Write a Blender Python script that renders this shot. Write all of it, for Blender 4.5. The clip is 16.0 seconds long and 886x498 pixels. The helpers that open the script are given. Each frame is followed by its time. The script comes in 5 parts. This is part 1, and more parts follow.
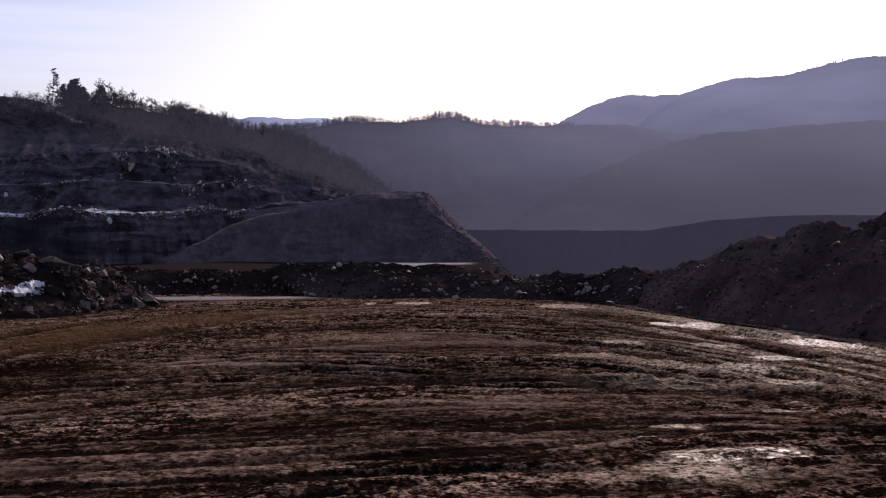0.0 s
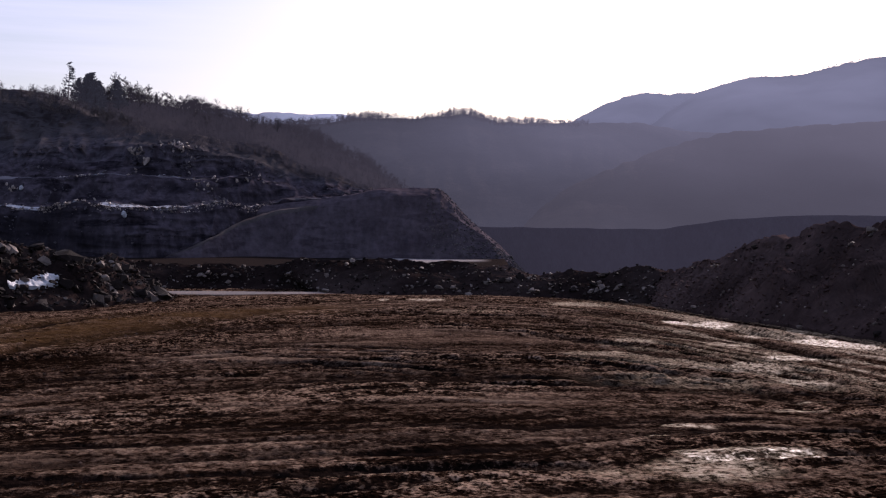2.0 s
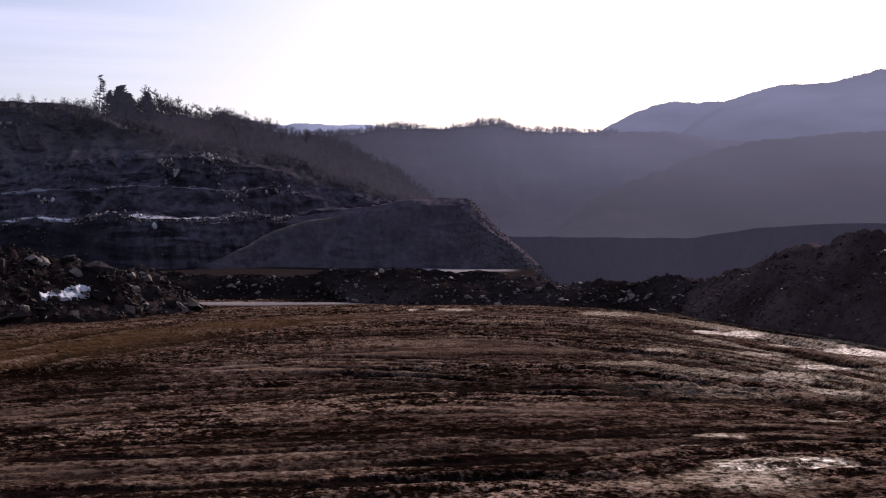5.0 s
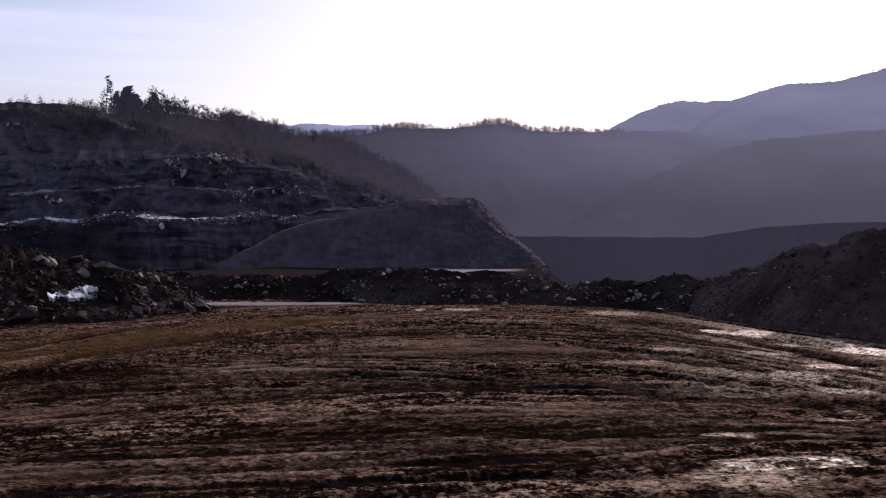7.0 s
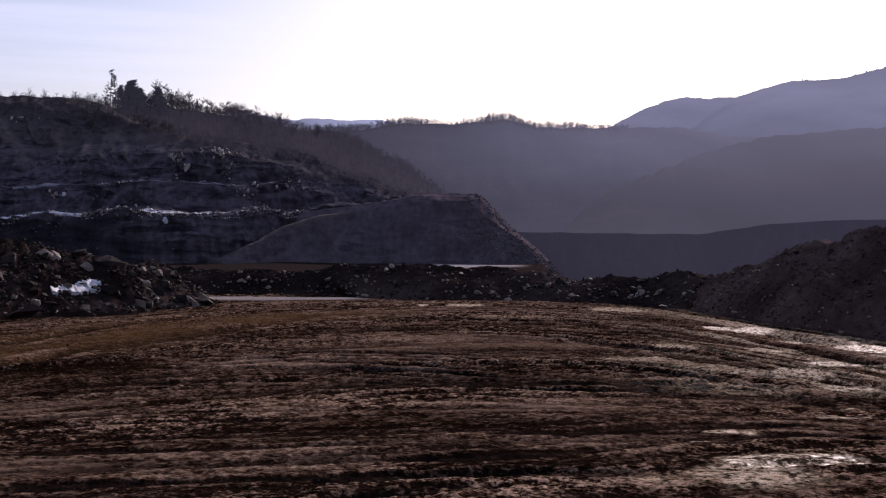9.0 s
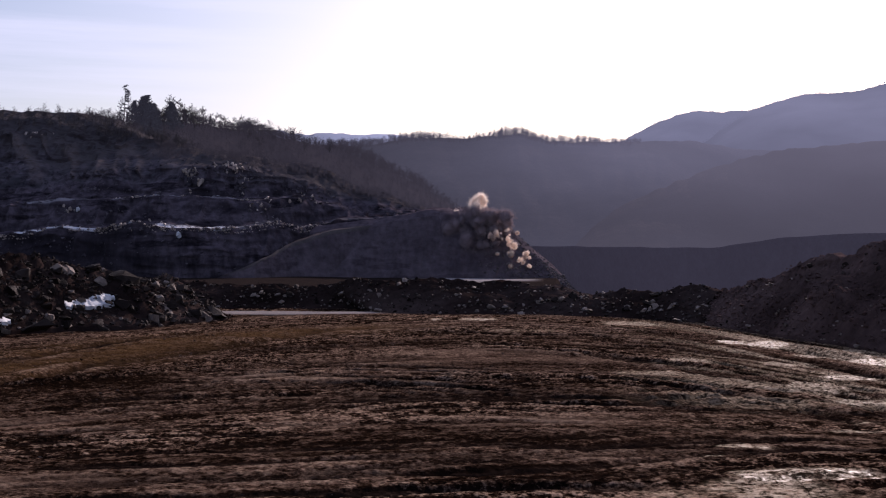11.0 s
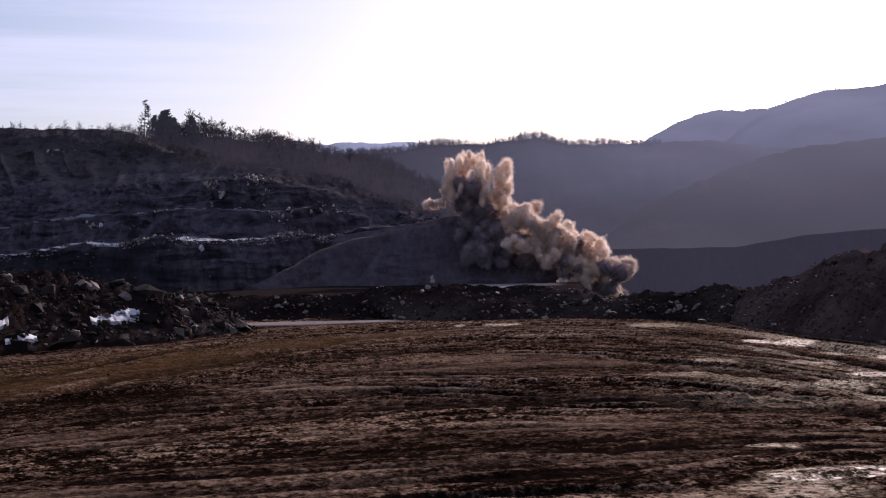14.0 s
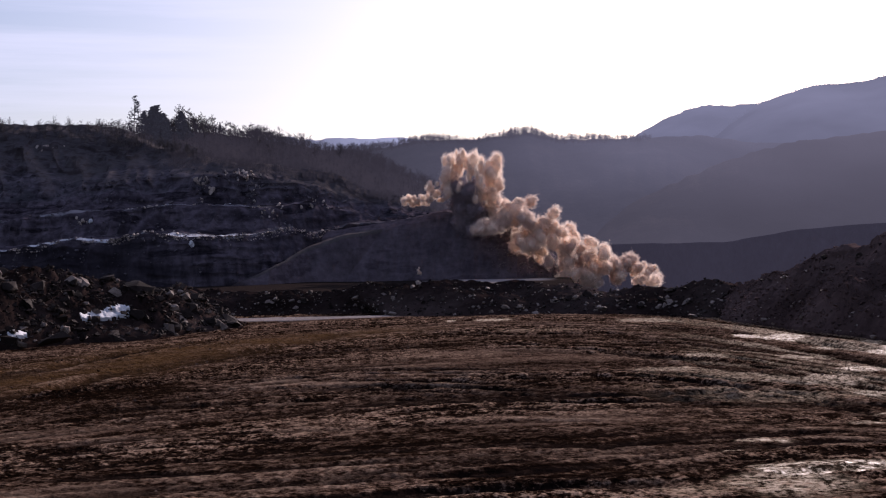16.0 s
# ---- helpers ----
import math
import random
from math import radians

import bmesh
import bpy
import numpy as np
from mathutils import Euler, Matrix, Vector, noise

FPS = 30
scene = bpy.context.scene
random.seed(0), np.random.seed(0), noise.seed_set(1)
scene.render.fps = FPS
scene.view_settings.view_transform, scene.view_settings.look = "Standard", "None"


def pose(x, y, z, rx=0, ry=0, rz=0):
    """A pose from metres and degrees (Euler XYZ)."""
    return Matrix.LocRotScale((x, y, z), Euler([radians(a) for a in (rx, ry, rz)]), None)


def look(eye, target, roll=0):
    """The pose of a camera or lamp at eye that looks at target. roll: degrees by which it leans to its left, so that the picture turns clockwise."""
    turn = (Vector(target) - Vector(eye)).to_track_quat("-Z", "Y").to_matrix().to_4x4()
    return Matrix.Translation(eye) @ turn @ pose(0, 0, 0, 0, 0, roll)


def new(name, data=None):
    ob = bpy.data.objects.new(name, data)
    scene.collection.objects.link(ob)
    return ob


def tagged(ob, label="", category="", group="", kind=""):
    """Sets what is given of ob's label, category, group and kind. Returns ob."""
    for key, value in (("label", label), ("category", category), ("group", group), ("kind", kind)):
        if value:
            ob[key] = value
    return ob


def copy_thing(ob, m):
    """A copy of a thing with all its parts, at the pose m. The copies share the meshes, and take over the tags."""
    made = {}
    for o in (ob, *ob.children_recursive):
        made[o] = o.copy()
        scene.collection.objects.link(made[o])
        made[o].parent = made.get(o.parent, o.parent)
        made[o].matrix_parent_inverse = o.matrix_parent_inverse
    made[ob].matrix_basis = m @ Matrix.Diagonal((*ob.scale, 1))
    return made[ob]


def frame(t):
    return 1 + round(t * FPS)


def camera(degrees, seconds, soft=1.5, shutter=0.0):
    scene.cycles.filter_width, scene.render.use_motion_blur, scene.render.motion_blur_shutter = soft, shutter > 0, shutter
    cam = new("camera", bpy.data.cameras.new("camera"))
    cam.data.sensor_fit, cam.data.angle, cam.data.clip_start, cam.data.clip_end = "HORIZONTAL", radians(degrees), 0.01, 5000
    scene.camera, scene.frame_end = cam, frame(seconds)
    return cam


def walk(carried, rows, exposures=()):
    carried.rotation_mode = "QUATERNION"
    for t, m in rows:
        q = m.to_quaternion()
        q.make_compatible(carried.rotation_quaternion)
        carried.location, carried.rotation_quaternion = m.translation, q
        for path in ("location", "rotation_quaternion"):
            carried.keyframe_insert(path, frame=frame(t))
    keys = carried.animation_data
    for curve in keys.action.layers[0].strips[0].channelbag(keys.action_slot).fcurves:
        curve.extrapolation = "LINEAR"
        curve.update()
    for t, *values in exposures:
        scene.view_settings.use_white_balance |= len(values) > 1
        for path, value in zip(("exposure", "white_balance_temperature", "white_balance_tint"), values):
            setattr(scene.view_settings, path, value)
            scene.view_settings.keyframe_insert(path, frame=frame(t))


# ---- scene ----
cam = camera(37.5, 16.0, soft=1.15)
PATH = [
    (0, pose(0, 0, 1.7, 89.600, 0.000, 0.000)),
    (0.5, pose(0, 0, 1.7, 89.695, 0.061, 0.105)),
    (1, pose(0, 0, 1.7, 89.812, -0.210, 0.222)),
    (1.5, pose(0, 0, 1.7, 89.624, -0.592, 0.388)),
    (2, pose(0, 0, 1.7, 89.455, -0.523, 0.591)),
    (2.5, pose(0, 0, 1.7, 89.609, -0.476, 0.778)),
    (3, pose(0, 0, 1.7, 89.746, -0.311, 0.923)),
    (3.5, pose(0, 0, 1.7, 89.845, -0.210, 1.096)),
    (4, pose(0, 0, 1.7, 89.890, -0.244, 1.484)),
    (4.5, pose(0, 0, 1.7, 89.887, -0.277, 1.718)),
    (7, pose(0, 0, 1.7, 89.876, -0.143, 2.170)),
    (7.5, pose(0, 0, 1.7, 89.751, -0.396, 2.069)),
    (8, pose(0, 0, 1.7, 89.721, -0.633, 2.110)),
    (8.5, pose(0, 0, 1.7, 89.646, -0.460, 2.199)),
    (9, pose(0, 0, 1.7, 89.679, -0.414, 2.310)),
    (11.5, pose(0, 0, 1.7, 90.364, -0.049, 3.175)),
    (12, pose(0, 0, 1.7, 90.373, 0.382, 3.466)),
    (12.5, pose(0, 0, 1.7, 90.431, 0.614, 3.666)),
    (13, pose(0, 0, 1.7, 90.367, 0.729, 3.771)),
    (13.5, pose(0, 0, 1.7, 90.475, 0.751, 3.996)),
    (14, pose(0, 0, 1.7, 90.586, 1.160, 3.859)),
    (14.5, pose(0, 0, 1.7, 90.737, 1.406, 3.616)),
    (15, pose(0, 0, 1.7, 90.492, 1.345, 3.541)),
    (15.5, pose(0, 0, 1.7, 90.325, 1.021, 3.383)),
    (16, pose(0, 0, 1.7, 90.377, 1.256, 3.440)),
]
walk(cam, PATH, exposures=[(0.0, 0.0, 5900, 29), (16.0, 0.0, 5900, 29)])

# ---- world and sun ----
SUN_AZIMUTH, SUN_HEIGHT = 22.0, 23.0  # degrees, clockwise from +y and above the horizon
world = bpy.data.worlds.new("sky")
scene.world = world
world.use_nodes = True
wn, wl = world.node_tree.nodes, world.node_tree.links
wn.clear()
sky = wn.new("ShaderNodeTexSky")
sky.sky_type = "NISHITA"
sky.sun_disc = False
sky.sun_elevation, sky.sun_rotation = radians(SUN_HEIGHT), radians(SUN_AZIMUTH)
sky.altitude, sky.air_density, sky.dust_density, sky.ozone_density = 400, 1.0, 2.6, 1.2
w_co = wn.new("ShaderNodeTexCoord")
w_map = wn.new("ShaderNodeMapping")
w_map.inputs["Scale"].default_value = (1.1, 1.1, 19.0)
w_map.inputs["Rotation"].default_value = (0.0, radians(2.0), 0.0)
wl.new(w_co.outputs["Generated"], w_map.inputs["Vector"])
w_noise = wn.new("ShaderNodeTexNoise")
w_noise.inputs["Scale"].default_value = 2.3
w_noise.inputs["Detail"].default_value = 6
w_noise.inputs["Roughness"].default_value = 0.6
wl.new(w_map.outputs["Vector"], w_noise.inputs["Vector"])
w_ramp = wn.new("ShaderNodeValToRGB")
w_ramp.color_ramp.elements[0].position, w_ramp.color_ramp.elements[1].position = 0.42, 0.72
wl.new(w_noise.outputs["Fac"], w_ramp.inputs["Fac"])
w_amt = wn.new("ShaderNodeMath")
w_amt.operation = "MULTIPLY"
w_amt.inputs[1].default_value = 0.40
wl.new(w_ramp.outputs["Color"], w_amt.inputs[0])
w_mix = wn.new("ShaderNodeMix")
w_mix.data_type = "RGBA"
w_mix.inputs["B"].default_value = (9.6, 9.6, 10.2, 1)
wl.new(w_amt.outputs[0], w_mix.inputs["Factor"])
wl.new(sky.outputs["Color"], w_mix.inputs["A"])
w_bg = wn.new("ShaderNodeBackground")
w_bg.inputs["Strength"].default_value = 0.103
wl.new(w_mix.outputs["Result"], w_bg.inputs["Color"])
w_out = wn.new("ShaderNodeOutputWorld")
wl.new(w_bg.outputs[0], w_out.inputs["Surface"])

sun_data = bpy.data.lights.new("sun", "SUN")
sun_data.energy, sun_data.angle, sun_data.color = 4.5, radians(0.6), (1.0, 0.87, 0.71)
sun = new("sun", sun_data)
_a, _h = radians(SUN_AZIMUTH), radians(SUN_HEIGHT)
sun.matrix_world = look((60 * math.sin(_a) * math.cos(_h), 60 * math.cos(_a) * math.cos(_h), 60 * math.sin(_h)), (0, 0, 0))


# ---- noise ----
def lattice(ix, iy, iz):
    n = (ix * 374761393 + iy * 668265263 + iz * 2147483647 + 1013904223) & 0xFFFFFFFF
    n = ((n ^ (n >> 13)) * 1274126177) & 0xFFFFFFFF
    n = ((n ^ (n >> 16)) * 2246822519) & 0xFFFFFFFF
    return ((n ^ (n >> 15)) & 0xFFFFFF) / float(0xFFFFFF) * 2 - 1


def vnoise(x, y, z):
    """Smooth value noise in -1..1 on arrays."""
    x, y, z = np.broadcast_arrays(np.asarray(x, float), np.asarray(y, float), np.asarray(z, float))
    fx, fy, fz = np.floor(x), np.floor(y), np.floor(z)
    ix, iy, iz = fx.astype(np.int64), fy.astype(np.int64), fz.astype(np.int64)
    u, v, w = x - fx, y - fy, z - fz
    u, v, w = (a * a * (3 - 2 * a) for a in (u, v, w))
    total = 0.0
    for dx in (0, 1):
        for dy in (0, 1):
            for dz in (0, 1):
                k = (u if dx else 1 - u) * (v if dy else 1 - v) * (w if dz else 1 - w)
                total = total + k * lattice(ix + dx, iy + dy, iz + dz)
    return total


def fbm(x, y, z, octaves=4, gain=0.5):
    total, amp = 0.0, 1.0
    for i in range(octaves):
        total = total + amp * vnoise(x * 2**i + 17.3 * i, y * 2**i - 9.1 * i, z * 2**i + 3.7 * i)
        amp *= gain
    return total


def smooth(a, b, x):
    t = np.clip((x - a) / (b - a), 0, 1)
    return t * t * (3 - 2 * t)


# ---- materials ----
def material(name):
    m = bpy.data.materials.new(name)
    m.use_nodes = True
    nodes, links = m.node_tree.nodes, m.node_tree.links
    return m, nodes, links, nodes["Principled BSDF"]


def tex_noise(nodes, links, vec, scale, detail=5, rough=0.55):
    n = nodes.new("ShaderNodeTexNoise")
    n.inputs["Scale"].default_value, n.inputs["Detail"].default_value, n.inputs["Roughness"].default_value = scale, detail, rough
    links.new(vec, n.inputs["Vector"])
    return n.outputs["Fac"]


def ramp(nodes, links, fac, stops):
    r = nodes.new("ShaderNodeValToRGB")
    els = r.color_ramp.elements
    while len(els) < len(stops):
        els.new(0.5)
    for e, (p, c) in zip(els, stops):
        e.position = p
        e.color = (*c, 1) if len(c) == 3 else c
    links.new(fac, r.inputs["Fac"])
    return r.outputs["Color"]


def mixed(nodes, links, fac, a, b, mode="MIX"):
    n = nodes.new("ShaderNodeMix")
    n.data_type, n.blend_type = "RGBA", mode
    for sock, val in (("Factor", fac), ("A", a), ("B", b)):
        if hasattr(val, "is_output"):
            links.new(val, n.inputs[sock])
        elif isinstance(val, tuple):
            n.inputs[sock].default_value = (*val, 1)
        else:
            n.inputs[sock].default_value = val
    return n.outputs["Result"]


def sums(nodes, links, op, a, b):
    n = nodes.new("ShaderNodeMath")
    n.operation = op
    for i, val in enumerate((a, b)):
        if hasattr(val, "is_output"):
            links.new(val, n.inputs[i])
        else:
            n.inputs[i].default_value = val
    return n.outputs[0]


def bump(nodes, links, height, strength, distance, chain=None):
    b = nodes.new("ShaderNodeBump")
    b.inputs["Strength"].default_value, b.inputs["Distance"].default_value = strength, distance
    links.new(height, b.inputs["Height"])
    if chain:
        links.new(chain, b.inputs["Normal"])
    return b.outputs["Normal"]


def scaled(nodes, links, sx, sy, sz, turn=0.0):
    co = nodes.new("ShaderNodeNewGeometry")
    mp = nodes.new("ShaderNodeMapping")
    mp.inputs["Scale"].default_value = (sx, sy, sz)
    mp.inputs["Rotation"].default_value = (0, 0, radians(turn))
    links.new(co.outputs["Position"], mp.inputs["Vector"])
    return mp.outputs["Vector"]


def attribute(nodes, name):
    a = nodes.new("ShaderNodeAttribute")
    a.attribute_name = name
    return a.outputs["Fac"]


def earth(name, dark, mid, light, size, rough=0.85, relief=0.05, spec=0.3):
    """Soil or broken rock: two scales of colour and of relief."""
    m, nodes, links, bsdf = material(name)
    pos = scaled(nodes, links, 1, 1, 1)
    big = tex_noise(nodes, links, pos, 0.35 / size, 4)
    fine = tex_noise(nodes, links, pos, 4.0 / size, 8, 0.65)
    col = ramp(nodes, links, big, [(0.3, dark), (0.5, mid), (0.72, light)])
    col = mixed(nodes, links, 0.7, col, ramp(nodes, links, fine, [(0.3, (0.45, 0.45, 0.45)), (0.75, (1.25, 1.22, 1.2))]), "MULTIPLY")
    info = nodes.new("ShaderNodeObjectInfo")
    tone = ramp(nodes, links, info.outputs["Random"], [(0.0, (0.75, 0.75, 0.75)), (1.0, (1.2, 1.2, 1.2))])
    col = mixed(nodes, links, 0.8, col, tone, "MULTIPLY")
    links.new(col, bsdf.inputs["Base Color"])
    bsdf.inputs["Roughness"].default_value = rough
    bsdf.inputs["Specular IOR Level"].default_value = spec
    links.new(bump(nodes, links, fine, 0.8, relief), bsdf.inputs["Normal"])
    return m


def mud_material():
    """Churned mud: tones drawn out along the wheel tracks (the attribute flow runs across them)."""
    m, nodes, links, bsdf = material("churned_mud")
    pos = scaled(nodes, links, 1, 1, 1)
    sep = nodes.new("ShaderNodeSeparateXYZ")
    links.new(pos, sep.inputs[0])
    flow = attribute(nodes, "flow")

    def along(sx, sq, detail, rough, seed):
        c = nodes.new("ShaderNodeCombineXYZ")
        links.new(sums(nodes, links, "MULTIPLY", sep.outputs["X"], sx), c.inputs[0])
        links.new(sums(nodes, links, "MULTIPLY", flow, sq), c.inputs[1])
        c.inputs[2].default_value = seed
        return tex_noise(nodes, links, c.outputs[0], 1.0, detail, rough)

    band = along(0.12, 0.60, 4, 0.6, 1.0)
    track = along(1.2, 3.0, 6, 0.68, 2.0)
    drag = along(5.5, 10.0, 6, 0.7, 3.0)
    clod = tex_noise(nodes, links, pos, 21.0, 5, 0.70)
    pits = tex_noise(nodes, links, pos, 25.0, 3, 0.6)
    big = tex_noise(nodes, links, scaled(nodes, links, 0.6, 1, 1), 0.7, 5, 0.6)
    wobble = nodes.new("ShaderNodeVectorMath")
    wobble.operation = "MULTIPLY_ADD"
    links.new(clod, wobble.inputs[0])
    wobble.inputs[1].default_value = (0.14, 0.14, 0.14)
    links.new(pos, wobble.inputs[2])
    cells = nodes.new("ShaderNodeTexVoronoi")
    cells.inputs["Scale"].default_value = 8.5
    links.new(wobble.outputs[0], cells.inputs["Vector"])
    lump = cells.outputs["Distance"]
    def lean(*pairs):
        total = None
        for value, weight in pairs:
            w = sums(nodes, links, "MULTIPLY", sums(nodes, links, "SUBTRACT", value, 0.5), weight)
            total = w if total is None else sums(nodes, links, "ADD", total, w)
        return total

    # high ground is dry and pale; the dark gaps mix wet mud with painted shade
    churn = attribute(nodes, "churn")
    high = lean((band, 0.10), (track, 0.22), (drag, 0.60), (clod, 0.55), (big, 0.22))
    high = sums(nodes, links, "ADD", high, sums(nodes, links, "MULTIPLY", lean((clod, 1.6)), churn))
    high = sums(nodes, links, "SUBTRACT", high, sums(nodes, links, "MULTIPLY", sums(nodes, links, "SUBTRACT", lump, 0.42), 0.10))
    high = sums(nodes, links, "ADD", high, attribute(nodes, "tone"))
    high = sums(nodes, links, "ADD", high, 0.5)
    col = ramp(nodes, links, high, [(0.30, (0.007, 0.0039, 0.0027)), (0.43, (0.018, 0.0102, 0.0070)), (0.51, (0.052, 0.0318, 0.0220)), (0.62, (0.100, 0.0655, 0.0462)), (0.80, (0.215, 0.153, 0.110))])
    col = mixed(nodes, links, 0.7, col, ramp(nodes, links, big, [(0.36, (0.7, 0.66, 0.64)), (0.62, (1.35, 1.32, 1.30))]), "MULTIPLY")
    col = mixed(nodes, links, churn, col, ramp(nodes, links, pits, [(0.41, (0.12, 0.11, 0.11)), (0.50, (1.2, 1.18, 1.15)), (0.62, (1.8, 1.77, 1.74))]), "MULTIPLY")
    yellow = mixed(nodes, links, track, (0.012, 0.0066, 0.0028), (0.150, 0.083, 0.036))
    col = mixed(nodes, links, attribute(nodes, "ochre"), col, mixed(nodes, links, 0.7, yellow, ramp(nodes, links, drag, [(0.36, (0.3, 0.3, 0.3)), (0.64, (1.5, 1.5, 1.5))]), "MULTIPLY"))
    # ruts blend to near black: damp mud with the furrow's shade painted in
    col = mixed(nodes, links, sums(nodes, links, "MULTIPLY", attribute(nodes, "darkening"), 0.92), col, (0.012, 0.0078, 0.0066))
    col = mixed(nodes, links, attribute(nodes, "snow"), col, (0.60, 0.55, 0.54))
    wet_glare = attribute(nodes, "wet_glare")
    glare = sums(nodes, links, "MULTIPLY", wet_glare, sums(nodes, links, "MULTIPLY", ramp(nodes, links, drag, [(0.30, (0.1, 0.1, 0.1)), (0.50, (1, 1, 1))]), ramp(nodes, links, sums(nodes, links, "SUBTRACT", clod, sums(nodes, links, "MULTIPLY", lump, 0.25)), [(0.27, (0.05, 0.05, 0.05)), (0.47, (1, 1, 1))])))
    # sun glare on the wet mud, painted as a paler tan base colour
    col = mixed(nodes, links, sums(nodes, links, "MINIMUM", sums(nodes, links, "MULTIPLY", glare, 1.7), 0.9), col, (0.42, 0.305, 0.185))
    links.new(col, bsdf.inputs["Base Color"])
    links.new(mixed(nodes, links, glare, (0.95, 0.95, 0.95), (0.38, 0.38, 0.38)), bsdf.inputs["Roughness"])
    links.new(sums(nodes, links, "MULTIPLY", sums(nodes, links, "MULTIPLY", glare, glare), 0.38), bsdf.inputs["Specular IOR Level"])
    n1 = bump(nodes, links, sums(nodes, links, "SUBTRACT", clod, sums(nodes, links, "MULTIPLY", lump, 0.4)), 1.0, 0.045)
    links.new(bump(nodes, links, drag, 0.8, 0.016, n1), bsdf.inputs["Normal"])
    return m


def rock_wall_material(name, dark, light, snow_amount, jointed=0.8):
    """Layered rock of a cut face, with old snow where ledges are flat."""
    m, nodes, links, bsdf = material(name)
    pos = scaled(nodes, links, 1, 1, 1)
    beds = scaled(nodes, links, 0.05, 0.05, 0.22)
    joints = scaled(nodes, links, 0.33, 0.33, 0.11)
    bed = tex_noise(nodes, links, beds, 1.0, 5)
    joint = tex_noise(nodes, links, joints, 1.0, 5)
    fine = tex_noise(nodes, links, pos, 0.6, 8, 0.65)
    col = ramp(nodes, links, bed, [(0.32, dark), (0.55, light), (0.62, dark), (0.75, light)])
    col = mixed(nodes, links, jointed, col, ramp(nodes, links, joint, [(0.36, (0.45, 0.45, 0.45)), (0.64, (1.45, 1.42, 1.4))]), "MULTIPLY")
    col = mixed(nodes, links, 0.6, col, ramp(nodes, links, fine, [(0.3, (0.5, 0.48, 0.47)), (0.7, (1.4, 1.4, 1.4))]), "MULTIPLY")
    if snow_amount:
        brush = tex_noise(nodes, links, pos, 0.22, 7, 0.7)
        cover = sums(nodes, links, "MULTIPLY", attribute(nodes, "scrub"), ramp(nodes, links, brush, [(0.36, (0.55, 0.55, 0.55)), (0.52, (1, 1, 1))]))
        col = mixed(nodes, links, cover, col, mixed(nodes, links, fine, (0.028, 0.0225, 0.0235), (0.075, 0.061, 0.062)))
        # deep shade on the lower wall, painted as a darker rock colour
        col = mixed(nodes, links, sums(nodes, links, "MULTIPLY", attribute(nodes, "deep_shade"), 0.75), col, mixed(nodes, links, fine, (0.010, 0.0085, 0.0105), (0.034, 0.029, 0.035)))
        col = mixed(nodes, links, sums(nodes, links, "MULTIPLY", attribute(nodes, "soil"), fine), col, (0.14, 0.108, 0.100))
        geo = nodes.new("ShaderNodeNewGeometry")
        sep = nodes.new("ShaderNodeSeparateXYZ")
        links.new(geo.outputs["Normal"], sep.inputs[0])
        flat = ramp(nodes, links, sep.outputs["Z"], [(0.45, (0, 0, 0)), (0.75, (1, 1, 1))])
        patch = ramp(nodes, links, tex_noise(nodes, links, scaled(nodes, links, 0.35, 1, 1), 0.42, 6, 0.65), [(0.37, (0, 0, 0)), (0.50, (1, 1, 1))])
        low = attribute(nodes, "snow")
        k = sums(nodes, links, "MULTIPLY", sums(nodes, links, "MULTIPLY", flat, patch), sums(nodes, links, "MULTIPLY", low, snow_amount))
        col = mixed(nodes, links, k, col, (0.62, 0.62, 0.65))
    links.new(col, bsdf.inputs["Base Color"])
    bsdf.inputs["Roughness"].default_value = 0.9
    bsdf.inputs["Specular IOR Level"].default_value = 0.0
    links.new(bump(nodes, links, fine, 0.8, 0.35, bump(nodes, links, joint, 0.4, 0.3)), bsdf.inputs["Normal"])
    return m


